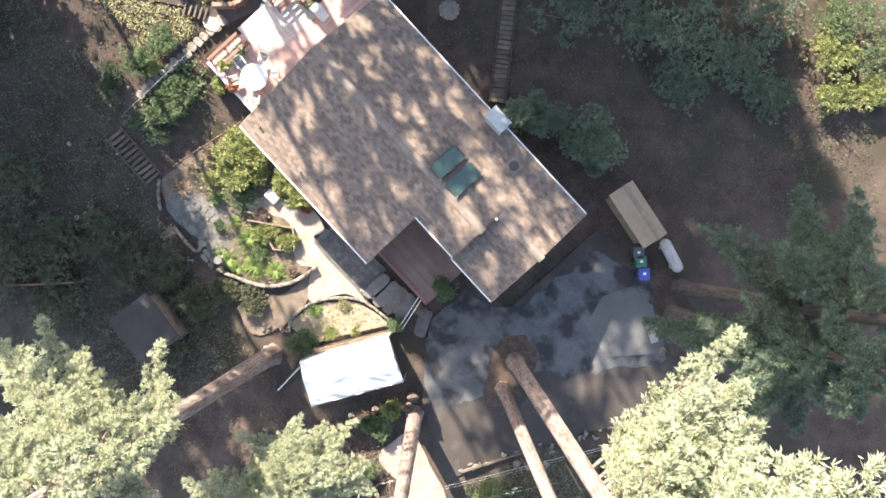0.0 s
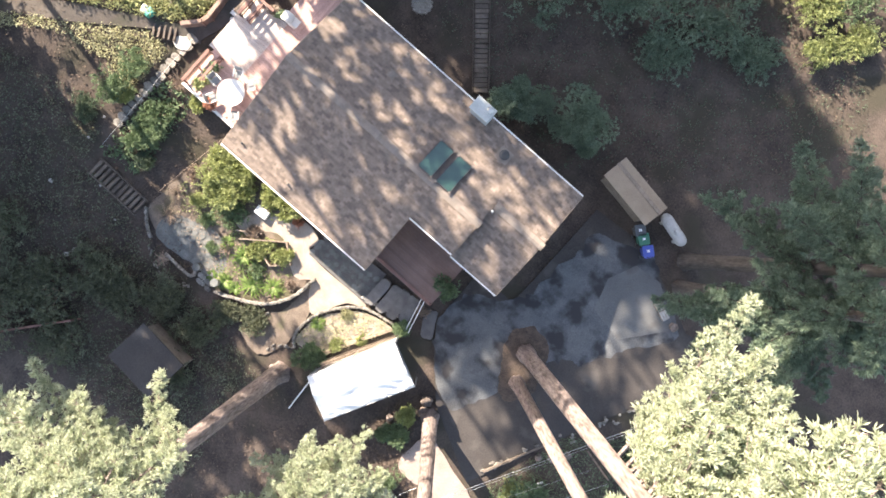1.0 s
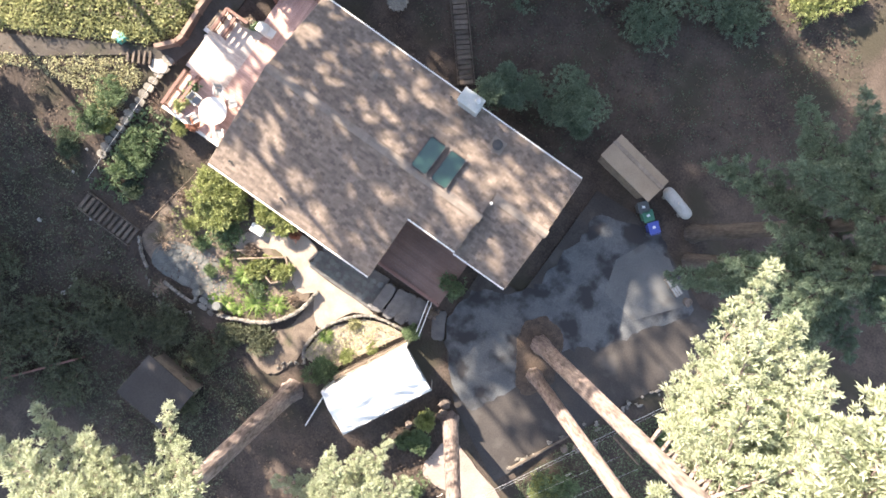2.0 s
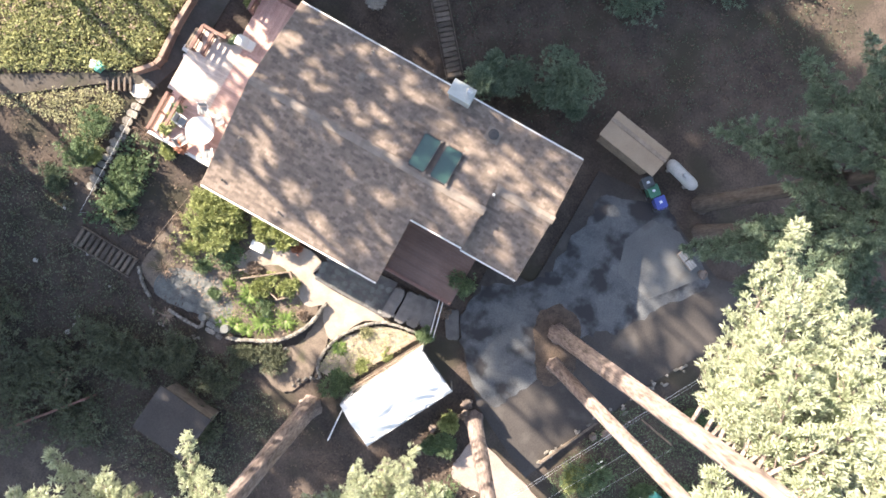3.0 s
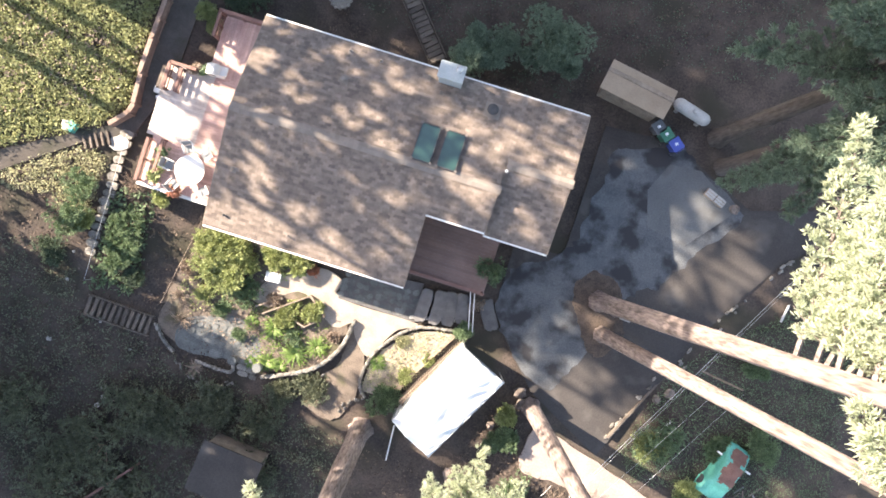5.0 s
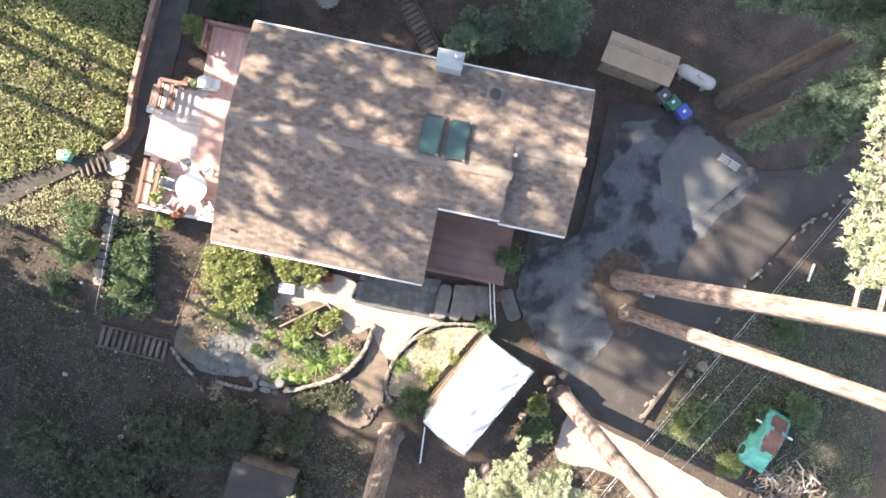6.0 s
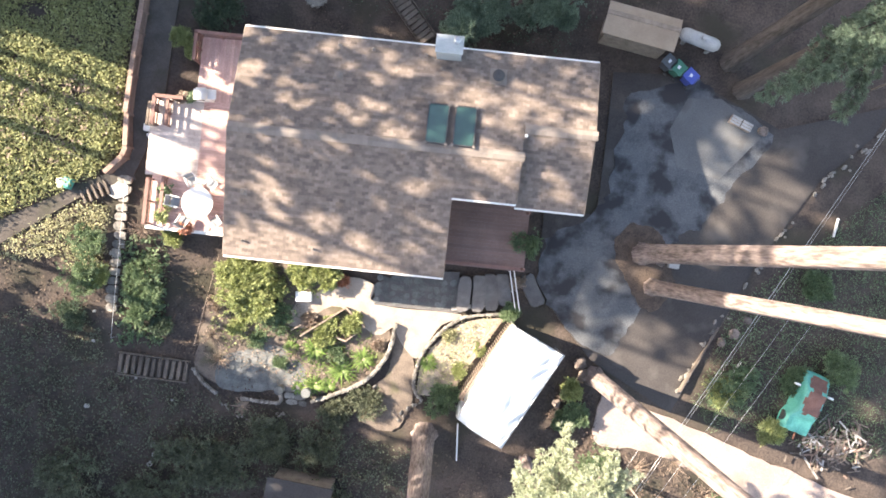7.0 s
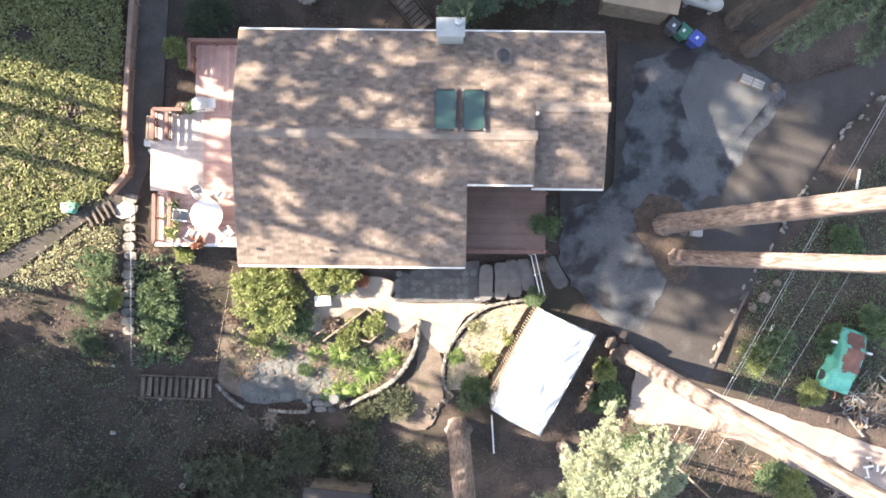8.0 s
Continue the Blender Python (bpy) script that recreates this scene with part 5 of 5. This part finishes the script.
# ---- plants ----
def rosette(x, y, r, seed, label="strap-leaved green plant in the stone bed", mt="strap", group="strap-leaved plants", n=80, stem=0.0):
    rng = random.Random(seed)
    root = thing("strap_plant", x, y, ground_z(x, y), label=label, category="plant", group=group)
    bm = bmesh.new()
    for i in range(n):
        a, L, up = rng.uniform(0, 6.3), r * rng.uniform(0.6, 1.15), rng.uniform(0.25, 1.0)
        d, s = Vector((math.cos(a), math.sin(a), 0)), Vector((-math.sin(a), math.cos(a), 0))
        prev = None
        for k in range(5):
            t = k / 4
            c = d * (L * t) + Vector((0, 0, 0.05 + 0.9 * L * up * (t - 0.85 * t * t)))
            w_ = 0.055 * (1 - t) ** 0.7 + 0.004
            row = (bm.verts.new(c - s * w_), bm.verts.new(c + s * w_))
            if prev:
                bm.faces.new((prev[0], prev[1], row[1], row[0]))
            prev = row
    if stem:
        part("stem", tubed((0, 0, -0.1), (0, 0, stem + 0.1), 0.1, 0.07, 8), "bark", root)
    for v in bm.verts:
        v.co.z += stem
    part("foliage", bm, mt, root)


for k, (x, y, r) in enumerate(((-4.78, -11.01, 0.8), (-3.15, -12.04, 0.95), (-2.02, -11.30, 0.75), (-4.66, -13.09, 0.7), (1.67, -11.10, 0.6), (-6.15, -11.06, 0.5), (-5.57, -13.35, 0.4), (-3.84, -13.01, 0.5))):
    rosette(x, y, r, 200 + k, mt="strap")
bush(6.25, -3.95, 0.85, 2.3, "leaf_green", 231, "small leafy green tree at the porch corner", 0.11, 260, 6, "small_tree", "tree")
rosette(-8.70, -14.72, 0.6, 233, "dry grey spiky plant beside the edging stones", "twig", "dry spiky plants", 40)
bush(6.26, -5.95, 0.5, 0.6, "twig", 232, "dry brown twiggy shrub by the steps", 0.07, 160, 5)
SUNNY = "sunlit yellow-green shrub in the garden"
for k, (x, y, r, h, lf) in enumerate(((-8.44, -8.88, 1.75, 1.6, "leaf_yellow"), (-7.20, -9.67, 1.1, 1.1, "leaf_green"), (-9.55, -6.95, 0.9, 1.0, "leaf_yellow"), (-8.67, -7.65, 1.2, 1.3, "leaf_yellow"), (-7.59, -7.18, 1.0, 1.0, "leaf_yellow"), (-4.57, -6.76, 0.85, 0.8, "leaf_yellow"), (-5.96, -6.77, 0.7, 0.7, "leaf_yellow"), (-2.76, -9.24, 0.5, 0.5, "leaf_yellow"), (-4.29, -10.14, 0.6, 0.5, "leaf_yellow"), (2.90, -12.86, 1.0, 1.2, "leaf_green"), (5.94, -7.64, 0.5, 1.2, "leaf_green"), (9.88, -11.69, 0.5, 1.0, "leaf_yellow"), (10.24, -13.12, 0.8, 0.9, "leaf_green"), (9.70, -13.60, 0.6, 0.6, "leaf_green"))):
    bush(x, y, r, h, lf, 300 + k, SUNNY if lf == "leaf_yellow" else "leafy green shrub beside the path", 0.17 if lf == "leaf_yellow" else 0.12, 340, 7, group="garden shrubs")
TW = "bare twiggy brown shrub"
for k, (x, y, r) in enumerate(((-10.16, -12.21, 0.9), (-14.66, -5.26, 0.9), (-10.58, -10.78, 0.8), (-6.01, -11.42, 0.5), (14.08, -15.94, 1.3), (16.27, -15.29, 1.3), (18.17, -17.15, 1.2))):
    rng = random.Random(400 + k)
    root = thing("bare_shrub", x, y, ground_z(x, y), label=TW, category="shrub", group="bare shrubs")
    bm = bmesh.new()
    for i in range(38):
        a, up = rng.uniform(0, 6.3), rng.uniform(0.2, 1.0)
        tip = Vector((math.cos(a) * r * rng.uniform(0.5, 1), math.sin(a) * r * rng.uniform(0.5, 1), r * up * 0.8))
        mid = tip * 0.55 + Vector((rng.gauss(0, 0.06), rng.gauss(0, 0.06), 0.1))
        tube(bm, (0, 0, -0.05), mid, 0.016, 0.01, 4)
        tube(bm, mid, tip, 0.01, 0.004, 4)
        tube(bm, mid, mid + Vector((rng.gauss(0, 0.2), rng.gauss(0, 0.2), 0.2)), 0.008, 0.003, 4)
    tagged(part("twigwork", bm, "twig", root), kind="stuff")
HILLB = "grey-green shrub on the west slope"
for k, (x, y, r, h, lf) in enumerate(((-17.23, -6.18, 1.1, 1.0, "leaf_green"), (-17.44, -7.97, 1.2, 1.1, "leaf_green"), (-16.74, -7.98, 0.7, 0.8, "leaf_yellow"), (-14.36, -7.67, 1.1, 0.9, "leaf_green"), (-14.26, -8.88, 1.1, 0.9, "leaf_green"), (-14.18, -9.87, 0.9, 0.8, "leaf_green"), (-13.23, -10.52, 0.6, 0.5, "leaf_dark"), (-12.97, -5.49, 0.6, 0.7, "leaf_yellow"), (-13.11, 5.18, 0.6, 1.1, "leaf_yellow"), (-12.55, 4.62, 0.45, 0.9, "leaf_yellow"), (-11.73, 6.73, 1.1, 1.3, "leaf_dark"), (-18.03, -10.40, 0.9, 0.6, "leaf_dark"), (-10.90, 7.23, 1.0, 1.5, "leaf_dark"))):
    bush(x, y, r, h, lf, 330 + k, HILLB, 0.11, 300, 7, group="slope shrubs")
SHADEB = "dark green fern-like shrub in forest shade"
for k, (x, y, r, h) in enumerate(((-9.92, -17.93, 1.2, 1.0), (-8.72, -17.96, 1.5, 1.3), (-6.60, -16.44, 1.2, 0.8), (-12.36, -20.47, 2.2, 1.8), (-14.11, -23.85, 2.4, 2.0), (-9.90, -22.88, 2.0, 1.5), (-3.84, -16.45, 1.3, 0.9), (-10.30, -18.26, 0.9, 0.9), (-13.68, -21.21, 2.2, 1.7), (-11.37, -18.16, 1.8, 1.3), (-17.07, -19.60, 2.0, 1.5), (-3.41, -19.46, 1.6, 1.4), (-6.62, -16.26, 1.5, 1.1), (-1.63, -13.93, 1.0, 0.5), (-3.20, -14.58, 1.0, 0.4), (5.20, 18.18, 3.0, 3.4), (2.33, 16.17, 2.2, 2.4), (7.23, 21.78, 2.6, 3.0), (6.81, 15.47, 1.8, 1.6), (-1.31, 13.46, 2.2, 2.6), (7.89, 18.61, 2.0, 2.0), (11.08, 18.98, 1.6, 1.2))):
    bush(x, y, r, h, "undergrowth" if k < 15 else "leaf_shade", 360 + k, SHADEB, 0.14, 420, 6, group="shaded undergrowth")
EASTB = "bright green shrub at the edge of the yard"
for k, (x, y, r, h, lf) in enumerate(((18.78, -10.15, 1.5, 1.6, "leaf_green"), (18.25, -11.13, 1.0, 1.2, "leaf_yellow"), (24.68, -9.00, 1.2, 1.4, "leaf_green"), (21.56, -12.72, 0.9, 0.7, "leaf_yellow"), (22.83, -4.56, 0.9, 0.6, "leaf_green"), (22.31, -9.85, 0.8, 0.5, "leaf_green"), (11.55, -15.94, 1.1, 1.2, "leaf_green"), (12.05, 23.48, 1.9, 1.8, "leaf_yellow"), (10.28, 24.57, 1.6, 1.8, "leaf_green"), (12.52, 25.93, 2.4, 2.0, "leaf_green"), (13.86, 21.91, 1.2, 1.2, "leaf_yellow"), (14.95, 24.06, 1.5, 1.2, "leaf_yellow"), (20.33, -18.04, 1.3, 1.2, "leaf_yellow"), (19.07, -17.74, 1.0, 0.9, "leaf_green"))):
    bush(x, y, r, h, lf, 390 + k, EASTB, 0.12, 380, 7, group="yard shrubs")


def inside(x, y, poly):
    c = False
    for (ax, ay), (bx, by) in zip(poly, poly[1:] + poly[:1]):
        if (ay > y) != (by > y) and x < (bx - ax) * (y - ay) / (by - ay) + ax:
            c = not c
    return c


def cover(name, poly, per_m2, size, material, seed, label, high=0.12, per=4, lump=0.0):
    """Low ground cover strewn over an outline."""
    rng = random.Random(seed)
    x0, x1 = min(p[0] for p in poly), max(p[0] for p in poly)
    y0, y1 = min(p[1] for p in poly), max(p[1] for p in poly)
    c = []
    for _ in range(int((x1 - x0) * (y1 - y0) * per_m2)):
        x, y = rng.uniform(x0, x1), rng.uniform(y0, y1)
        q = noise.noise((x * 0.8, y * 0.8, seed))
        if inside(x, y, poly) and q > -0.25 - rng.random() * 0.5:
            c.append((x, y, ground_z(x, y) + rng.uniform(0.0, high) + lump * max(0, q)))
    o = new(name, leaves(name, c, size, material, np.random.default_rng(seed), up=0.7, per=per, spread=0.12))
    tagged(o, label, "ground cover", kind="stuff")


cover("hill_ivy", [(-30.29, 8.90), (-15.84, 9.50), (-16.00, -1.10), (-16.93, -2.31), (-22.11, -5.49), (-31.16, -10.18)], 130, 0.075, "grass", 501, "thick yellow-green ivy on the sunlit hill", 0.25, 4, 0.35)
cover("dead_ivy", [(-30.23, 3.17), (-15.98, 2.11), (-16.11, -1.11), (-17.91, -2.04), (-24.90, -4.79)], 9, 0.09, "twig", 502, "brown dead patches in the ivy", 0.4, 4, 0.35)
cover("dry_grass", [(-26.69, -9.83), (-22.19, -7.17), (-17.70, -3.87), (-16.38, -4.02), (-16.63, -8.93), (-18.65, -7.10), (-22.22, -7.71), (-26.79, -11.34)], 70, 0.07, "dry", 503, "dry yellow grass below the hill path", 0.15, 4, 0.1)
cover("slope_ivy", [(-15.47, -5.58), (-13.25, -5.55), (-13.25, -11.45), (-15.58, -11.73)], 22, 0.12, "leaf_green", 504, "green ivy between path and steps", 0.2)
cover("bed_cover", [(5.52, -8.18), (4.12, -8.35), (3.09, -8.84), (1.86, -10.28), (1.33, -11.41), (1.26, -13.02), (3.09, -13.00), (4.01, -11.06)], 60, 0.06, "dry", 505, "dry yellow-green ground cover in the stone-edged bed", 0.2)
cover("garden_cover", [(-10.20, -6.46), (-3.55, -6.71), (-6.54, -8.94), (-6.08, -10.53), (-9.84, -11.51), (-11.01, -10.22)], 14, 0.09, "leaf_yellow", 506, "mixed low plants in the sunlit garden", 0.15)
cover("yard_grass", [(16.98, -11.88), (18.40, -6.16), (20.89, -3.65), (27.23, 2.49), (30.04, -13.04), (25.93, -14.37), (21.80, -13.12), (18.33, -13.32)], 50, 0.05, "leaf_green", 507, "thin green weeds in the side yard", 0.12)
cover("forest_weeds", [(-29.77, -11.37), (-17.08, -9.69), (-15.90, -12.98), (-11.68, -14.03), (-4.18, -15.32), (1.23, -16.22), (1.63, -24.48), (-29.86, -23.70)], 24, 0.07, "undergrowth", 508, "sparse dark weeds on the shaded forest floor", 0.15)
cover("north_weeds", [(11.44, 10.84), (6.78, 6.33), (-4.85, 8.17), (-9.59, 16.40), (7.49, 29.07), (22.62, 18.68), (18.11, 10.61)], 8, 0.06, "leaf_dark", 509, "thin dark weeds on the shaded north slope", 0.12)
cover("leaf_litter", [(-29.42, -6.59), (-10.93, -6.15), (-6.09, -15.34), (1.55, -16.53), (11.07, -15.16), (15.88, -19.56), (14.36, -25.93), (-29.84, -25.20)], 7, 0.08, "litter", 510, "scattered brown leaf litter and twigs", 0.02, 3)
cover("leaf_litter", [(12.80, 10.22), (22.12, 17.28), (13.22, 24.09), (-3.52, 15.70), (-6.57, 6.30), (6.78, 6.33)], 7, 0.08, "litter", 511, "scattered brown leaf litter and twigs", 0.02, 3)
cover("roadside_litter", [(11.38, -14.84), (15.20, -15.28), (23.18, -19.01), (22.27, -22.67), (11.11, -19.61)], 34, 0.07, "litter", 512, "brown twigs and litter below the road", 0.1, 4)
cover("verge_litter", [(9.06, -11.33), (11.27, -11.30), (11.70, -14.52), (9.81, -16.13), (7.89, -15.19)], 26, 0.07, "litter", 513, "brown litter round the boulders", 0.08, 4)


# ---- east side: kerb, wires, tarped car, wood pile ----
stone_wall("rock_kerb", [(25.55, 4.86), (23.76, 2.57), (22.29, 1.35), (20.96, -1.52), (19.41, -3.83), (18.17, -6.47), (17.05, -8.67), (16.00, -11.54)], "rough broken rock kerb along the driveway edge", 1, 0.24, 0.22, 21, 0.42, 0.4)
beam("driveway_log", (18.51, -5.84), (15.99, -11.22), 0.14, 0.14, "dark fallen log along the driveway edge", "old_timber", "log")
WIRE = "thin overhead cable across the yard"
for k, (a, b) in enumerate((((24.29, 6.40), (12.06, -15.98)), ((24.44, 6.37), (12.16, -16.08)), ((19.09, -6.00), (12.97, -16.34)), ((20.31, -5.98), (14.06, -16.60)), ((12.33, -13.29), (10.20, -17.53)))):
    o = part("cable", tubed((*a, 4.5), (*b, 4.5), 0.006 + 0.004 * (k == 0), n=6), "steel")
    tagged(o, WIRE, "cable", "overhead cables")
for x, y in ((24.50, 6.68), (12.06, -16.20), (13.67, -16.77), (20.13, -5.76), (9.93, -17.62)):
    o = part("cable_post", tubed((x, y, ground_z(x, y) - 0.5), (x, y, 4.62), 0.06, 0.05, 8), "timber")
    tagged(o, "slim timber post that carries cables", "post", "cable posts")


def tarped_car():
    x, y = (23.03, -11.05)
    root = thing("covered_car", x, y, ground_z(x, y), 72, "small car under a torn teal tarpaulin with rust-brown patches", "car")
    prof = [(-1.75, 0.25), (-1.7, 0.75), (-0.95, 0.85), (-0.5, 1.3), (0.75, 1.32), (1.3, 0.9), (1.75, 0.8), (1.8, 0.25)]
    rows, bm = [], bmesh.new()
    for px, pz in prof:
        rows.append([bm.verts.new((px + 0.05 * noise.noise((px, j, 1)), (j / 4 - 1) * 0.86 * (1.05 if pz < 1 else 0.86), (pz if 0 < j < 8 else 0.15) - 0.05 * abs(j - 4) / 4 + 0.05 * noise.noise((px * 2, j, 3)))) for j in range(9)])
    for a, b in zip(rows, rows[1:]):
        for j in range(8):
            bm.faces.new((a[j], a[j + 1], b[j + 1], b[j]))
    bmesh.ops.subdivide_edges(bm, edges=bm.edges[:], cuts=2, use_grid_fill=True)
    for v in bm.verts:
        v.co += Vector((0, 0, 0.035 * noise.noise(v.co * 4)))
    patch = bm.copy()
    part("tarpaulin", bm, "green_tarp", root, smooth=True)
    gone = []
    for f in patch.faces:
        c = f.calc_center_median()
        edge = 0.5 + 0.22 * noise.noise((c.x * 2.2, c.y * 2.2, 4))
        if not (-0.55 + 0.3 * noise.noise((c.y * 3, 1, 1)) < c.x < 1.62 and abs(c.y + 0.05) < edge) or (0.55 < c.x < 0.85 and abs(c.y) > 0.28):
            gone.append(f)
    bmesh.ops.delete(patch, geom=gone, context="FACES")
    for v in patch.verts:
        v.co.z += 0.02
    part("rusty_roof", patch, "rust", root, "rust-brown bare metal patch", True)
    for sx in (-1.1, 1.15):
        for sy in (-0.78, 0.78):
            part("wheel", tubed((sx, sy - 0.09, 0.3), (sx, sy + 0.09, 0.3), 0.3, n=16), "dark_metal", root)
    for sy in (-1.0, 1.0):
        part("mirror", boxed(0.75, 0.87, sy - 0.16, sy + 0.16, 0.8, 0.95, 0.02), "white", root)


tarped_car()


def timber_heap(x, y, seed, n, label, spread=1.0, mts=("timber", "old_timber", "timber", "orange_wood", "old_timber", "concrete")):
    rng = random.Random(seed)
    root = thing("timber_heap", x, y, ground_z(x, y), label=label, category="wood pile")
    for i in range(n):
        L, W = rng.uniform(0.2, 0.7) * rng.choice((1, 1, 1, 2)), rng.uniform(0.03, 0.12)
        o = part("plank", boxed(-L / 2, L / 2, -W / 2, W / 2, -0.02, 0.02), rng.choice(mts), root)
        o.matrix_local = pose(rng.gauss(0, spread * 0.7), rng.gauss(0, spread * 0.5), 0.04 + 0.35 * rng.random(), rng.uniform(-14, 14), rng.uniform(-14, 14), rng.uniform(0, 180))


timber_heap(24.85, -13.58, 71, 150, "untidy heap of weathered planks and scrap", 1.3)
timber_heap(25.92, -13.08, 74, 80, "untidy heap of weathered planks and pale scrap", 1.0)
timber_heap(25.07, -17.40, 72, 12, "few broken planks lying on the road", 0.8, ("timber", "dark_metal", "white"))
timber_heap(23.18, -18.85, 73, 26, "stack of reddish weathered planks", 0.8, ("orange_wood", "timber"))
beam("orange_pole", (22.92, -12.39), (22.73, -13.22), 0.4, 0.07, "short orange painted pole", "terracotta", "pole", 0.3)
for k, (p, q) in enumerate((((3.75, -14.44), (3.90, -16.57)), ((19.35, -9.14), (18.84, -10.10)), ((23.52, -0.57), (23.35, -1.63)))):
    beam("pale_pole", p, q, 0.12, 0.08, "pale pole lying on the ground", "white", "pole", -0.05)


def pallet_box(x, y, turn):
    root = thing("crate", x, y, ground_z(x, y), turn, "two grey slatted crates on the driveway", "crate")
    for s in (-0.33, 0.33):
        part("crate_body", boxed(s - 0.31, s + 0.31, -0.24, 0.24, 0, 0.3, 0.02), "timber", root)
        for k in range(3):
            part("slat", boxed(s - 0.3, s + 0.3, -0.22 + k * 0.16, -0.1 + k * 0.16, 0.3, 0.33), "concrete", root)


pallet_box(17.39, 3.99, -22)


def bird_bath(x, y):
    root = thing("bird_bath", x, y, ground_z(x, y), label="round stone bird bath in the shade", category="bird bath")
    part("pedestal", tubed((0, 0, -0.1), (0, 0, 0.6), 0.2, 0.14, 12), "stone", root)
    part("basin", tubed((0, 0, 0.6), (0, 0, 0.78), 0.4, 0.62, 20), "stone", root)
    for k in range(14):
        a = k * math.tau / 14
        o = new("rim_stone", STONES[k % 7])
        o.parent = root
        o.matrix_local = pose(0.6 * math.cos(a), 0.6 * math.sin(a), 0.8, 0, 0, math.degrees(a)) @ Matrix.Diagonal((0.2, 0.24, 0.16, 1))


bird_bath(-6.38, 8.34)


def low_shed():
    a, b, c = Vector((-6.41, -17.81)), Vector((-2.81, -18.16)), Vector((-6.48, -20.81))
    m = (b + c) / 2
    d = b - a
    root = thing("low_shed", m.x, m.y, ground_z(m.x, m.y), math.degrees(math.atan2(d.y, d.x)), "low shed with a dark grey flat roof in forest shade", "shed")
    L, W = d.length, (c - a).length
    part("wall", boxed(-L / 2 + 0.2, L / 2 - 0.2, -W / 2 + 0.2, W / 2 - 0.2, -0.3, 2.2), "timber", root)
    part("roof", boxed(-L / 2, L / 2, -W / 2, W / 2, 2.2, 2.32, 0.02), "asphalt_old", root)


low_shed()
beam("red_board_wall", (-13.47, -25.14), (-10.10, -21.11), 0.9, 0.12, "low red-brown board wall on the forest slope", "rail", "wall", -0.4)


def hose():
    root = thing("garden_hose", 0, 0, 0, label="pale hose lying in curves over the ivy", category="hose")
    pts = smooth_line([(-22.20, -0.12), (-21.02, -0.06), (-20.38, -0.40), (-20.00, -0.76), (-19.34, -0.89), (-18.96, -1.42), (-18.29, -1.58), (-17.81, -1.83), (-17.77, -2.21)], 5)
    bm = bmesh.new()
    for (ax, ay), (bx, by) in zip(pts, pts[1:]):
        tube(bm, (ax, ay, ground_z(ax, ay) + 0.36), (bx, by, ground_z(bx, by) + 0.36), 0.025, n=6)
    part("hose_run", bm, "dry", root)


hose()
for k, (x, y, s, mt, lb) in enumerate(((-14.53, 0.28, 0.28, "white", "small pale concrete planter block at the deck edge"), (-14.38, -0.09, 0.24, "white", "small pale concrete planter block at the deck edge"), (-18.45, -3.15, 0.3, "green_tarp", "small teal plastic tub on the ivy hill"), (-18.78, -3.19, 0.26, "white", "small white plastic tub on the ivy hill"), (-14.25, 1.82, 0.22, "steel", "small grey utility box by the path"), (14.71, -4.09, 0.3, "concrete", "small concrete block by the tree"))):
    o = part("yard_block", boxed(-s, s, -s * 0.7, s * 0.7, -0.05, s * 1.4, 0.04), mt)
    o.matrix_world = pose(x, y, ground_z(x, y), 0, 0, k * 35)
    tagged(o, lb, "block")

cover("garden_twigs", [(-10.99, -8.96), (-9.76, -6.77), (-6.06, -8.30), (-5.13, -10.20), (-1.67, -10.16), (-1.66, -12.08), (-4.83, -13.73), (-9.84, -11.83)], 22, 0.06, "twig", 521, "dry brown twigs and litter between the garden plants", 0.1, 4)
cover("garden_herbs", [(-6.54, -9.89), (-1.67, -9.84), (-1.19, -11.44), (-3.56, -13.23), (-5.46, -13.09), (-6.09, -11.49)], 26, 0.06, "strap", 522, "low green herbs in the stone-walled bed", 0.12, 5)
for k, (x, y, r, h, lf) in enumerate(((-5.24, -9.37, 0.45, 0.4, "twig"), (-6.66, -11.92, 0.4, 0.4, "leaf_green"), (-3.99, -9.36, 0.4, 0.4, "leaf_yellow"), (-3.52, -11.09, 0.5, 0.4, "leaf_green"), (-1.27, -10.43, 0.35, 0.35, "twig"), (-9.29, -10.20, 0.6, 0.6, "leaf_yellow"), (-8.06, -10.82, 0.5, 0.5, "leaf_green"), (-10.45, -8.93, 0.6, 0.6, "twig"), (-3.52, -6.94, 0.3, 0.5, "terracotta"), (-5.38, -7.02, 0.5, 0.5, "leaf_green"), (4.59, -10.06, 0.4, 0.35, "leaf_yellow"), (3.37, -11.34, 0.5, 0.4, "leaf_yellow"), (2.71, -9.44, 0.4, 0.3, "dry"))):
    bush(x, y, r, h, lf, 530 + k, {"twig": "small dry brown bush in the garden", "terracotta": "small red-leaved bush by the terrace", "dry": "small tuft of dry pale grass"}.get(lf, "small low green bush in the garden"), 0.1, 160, 6, group="small garden bushes")
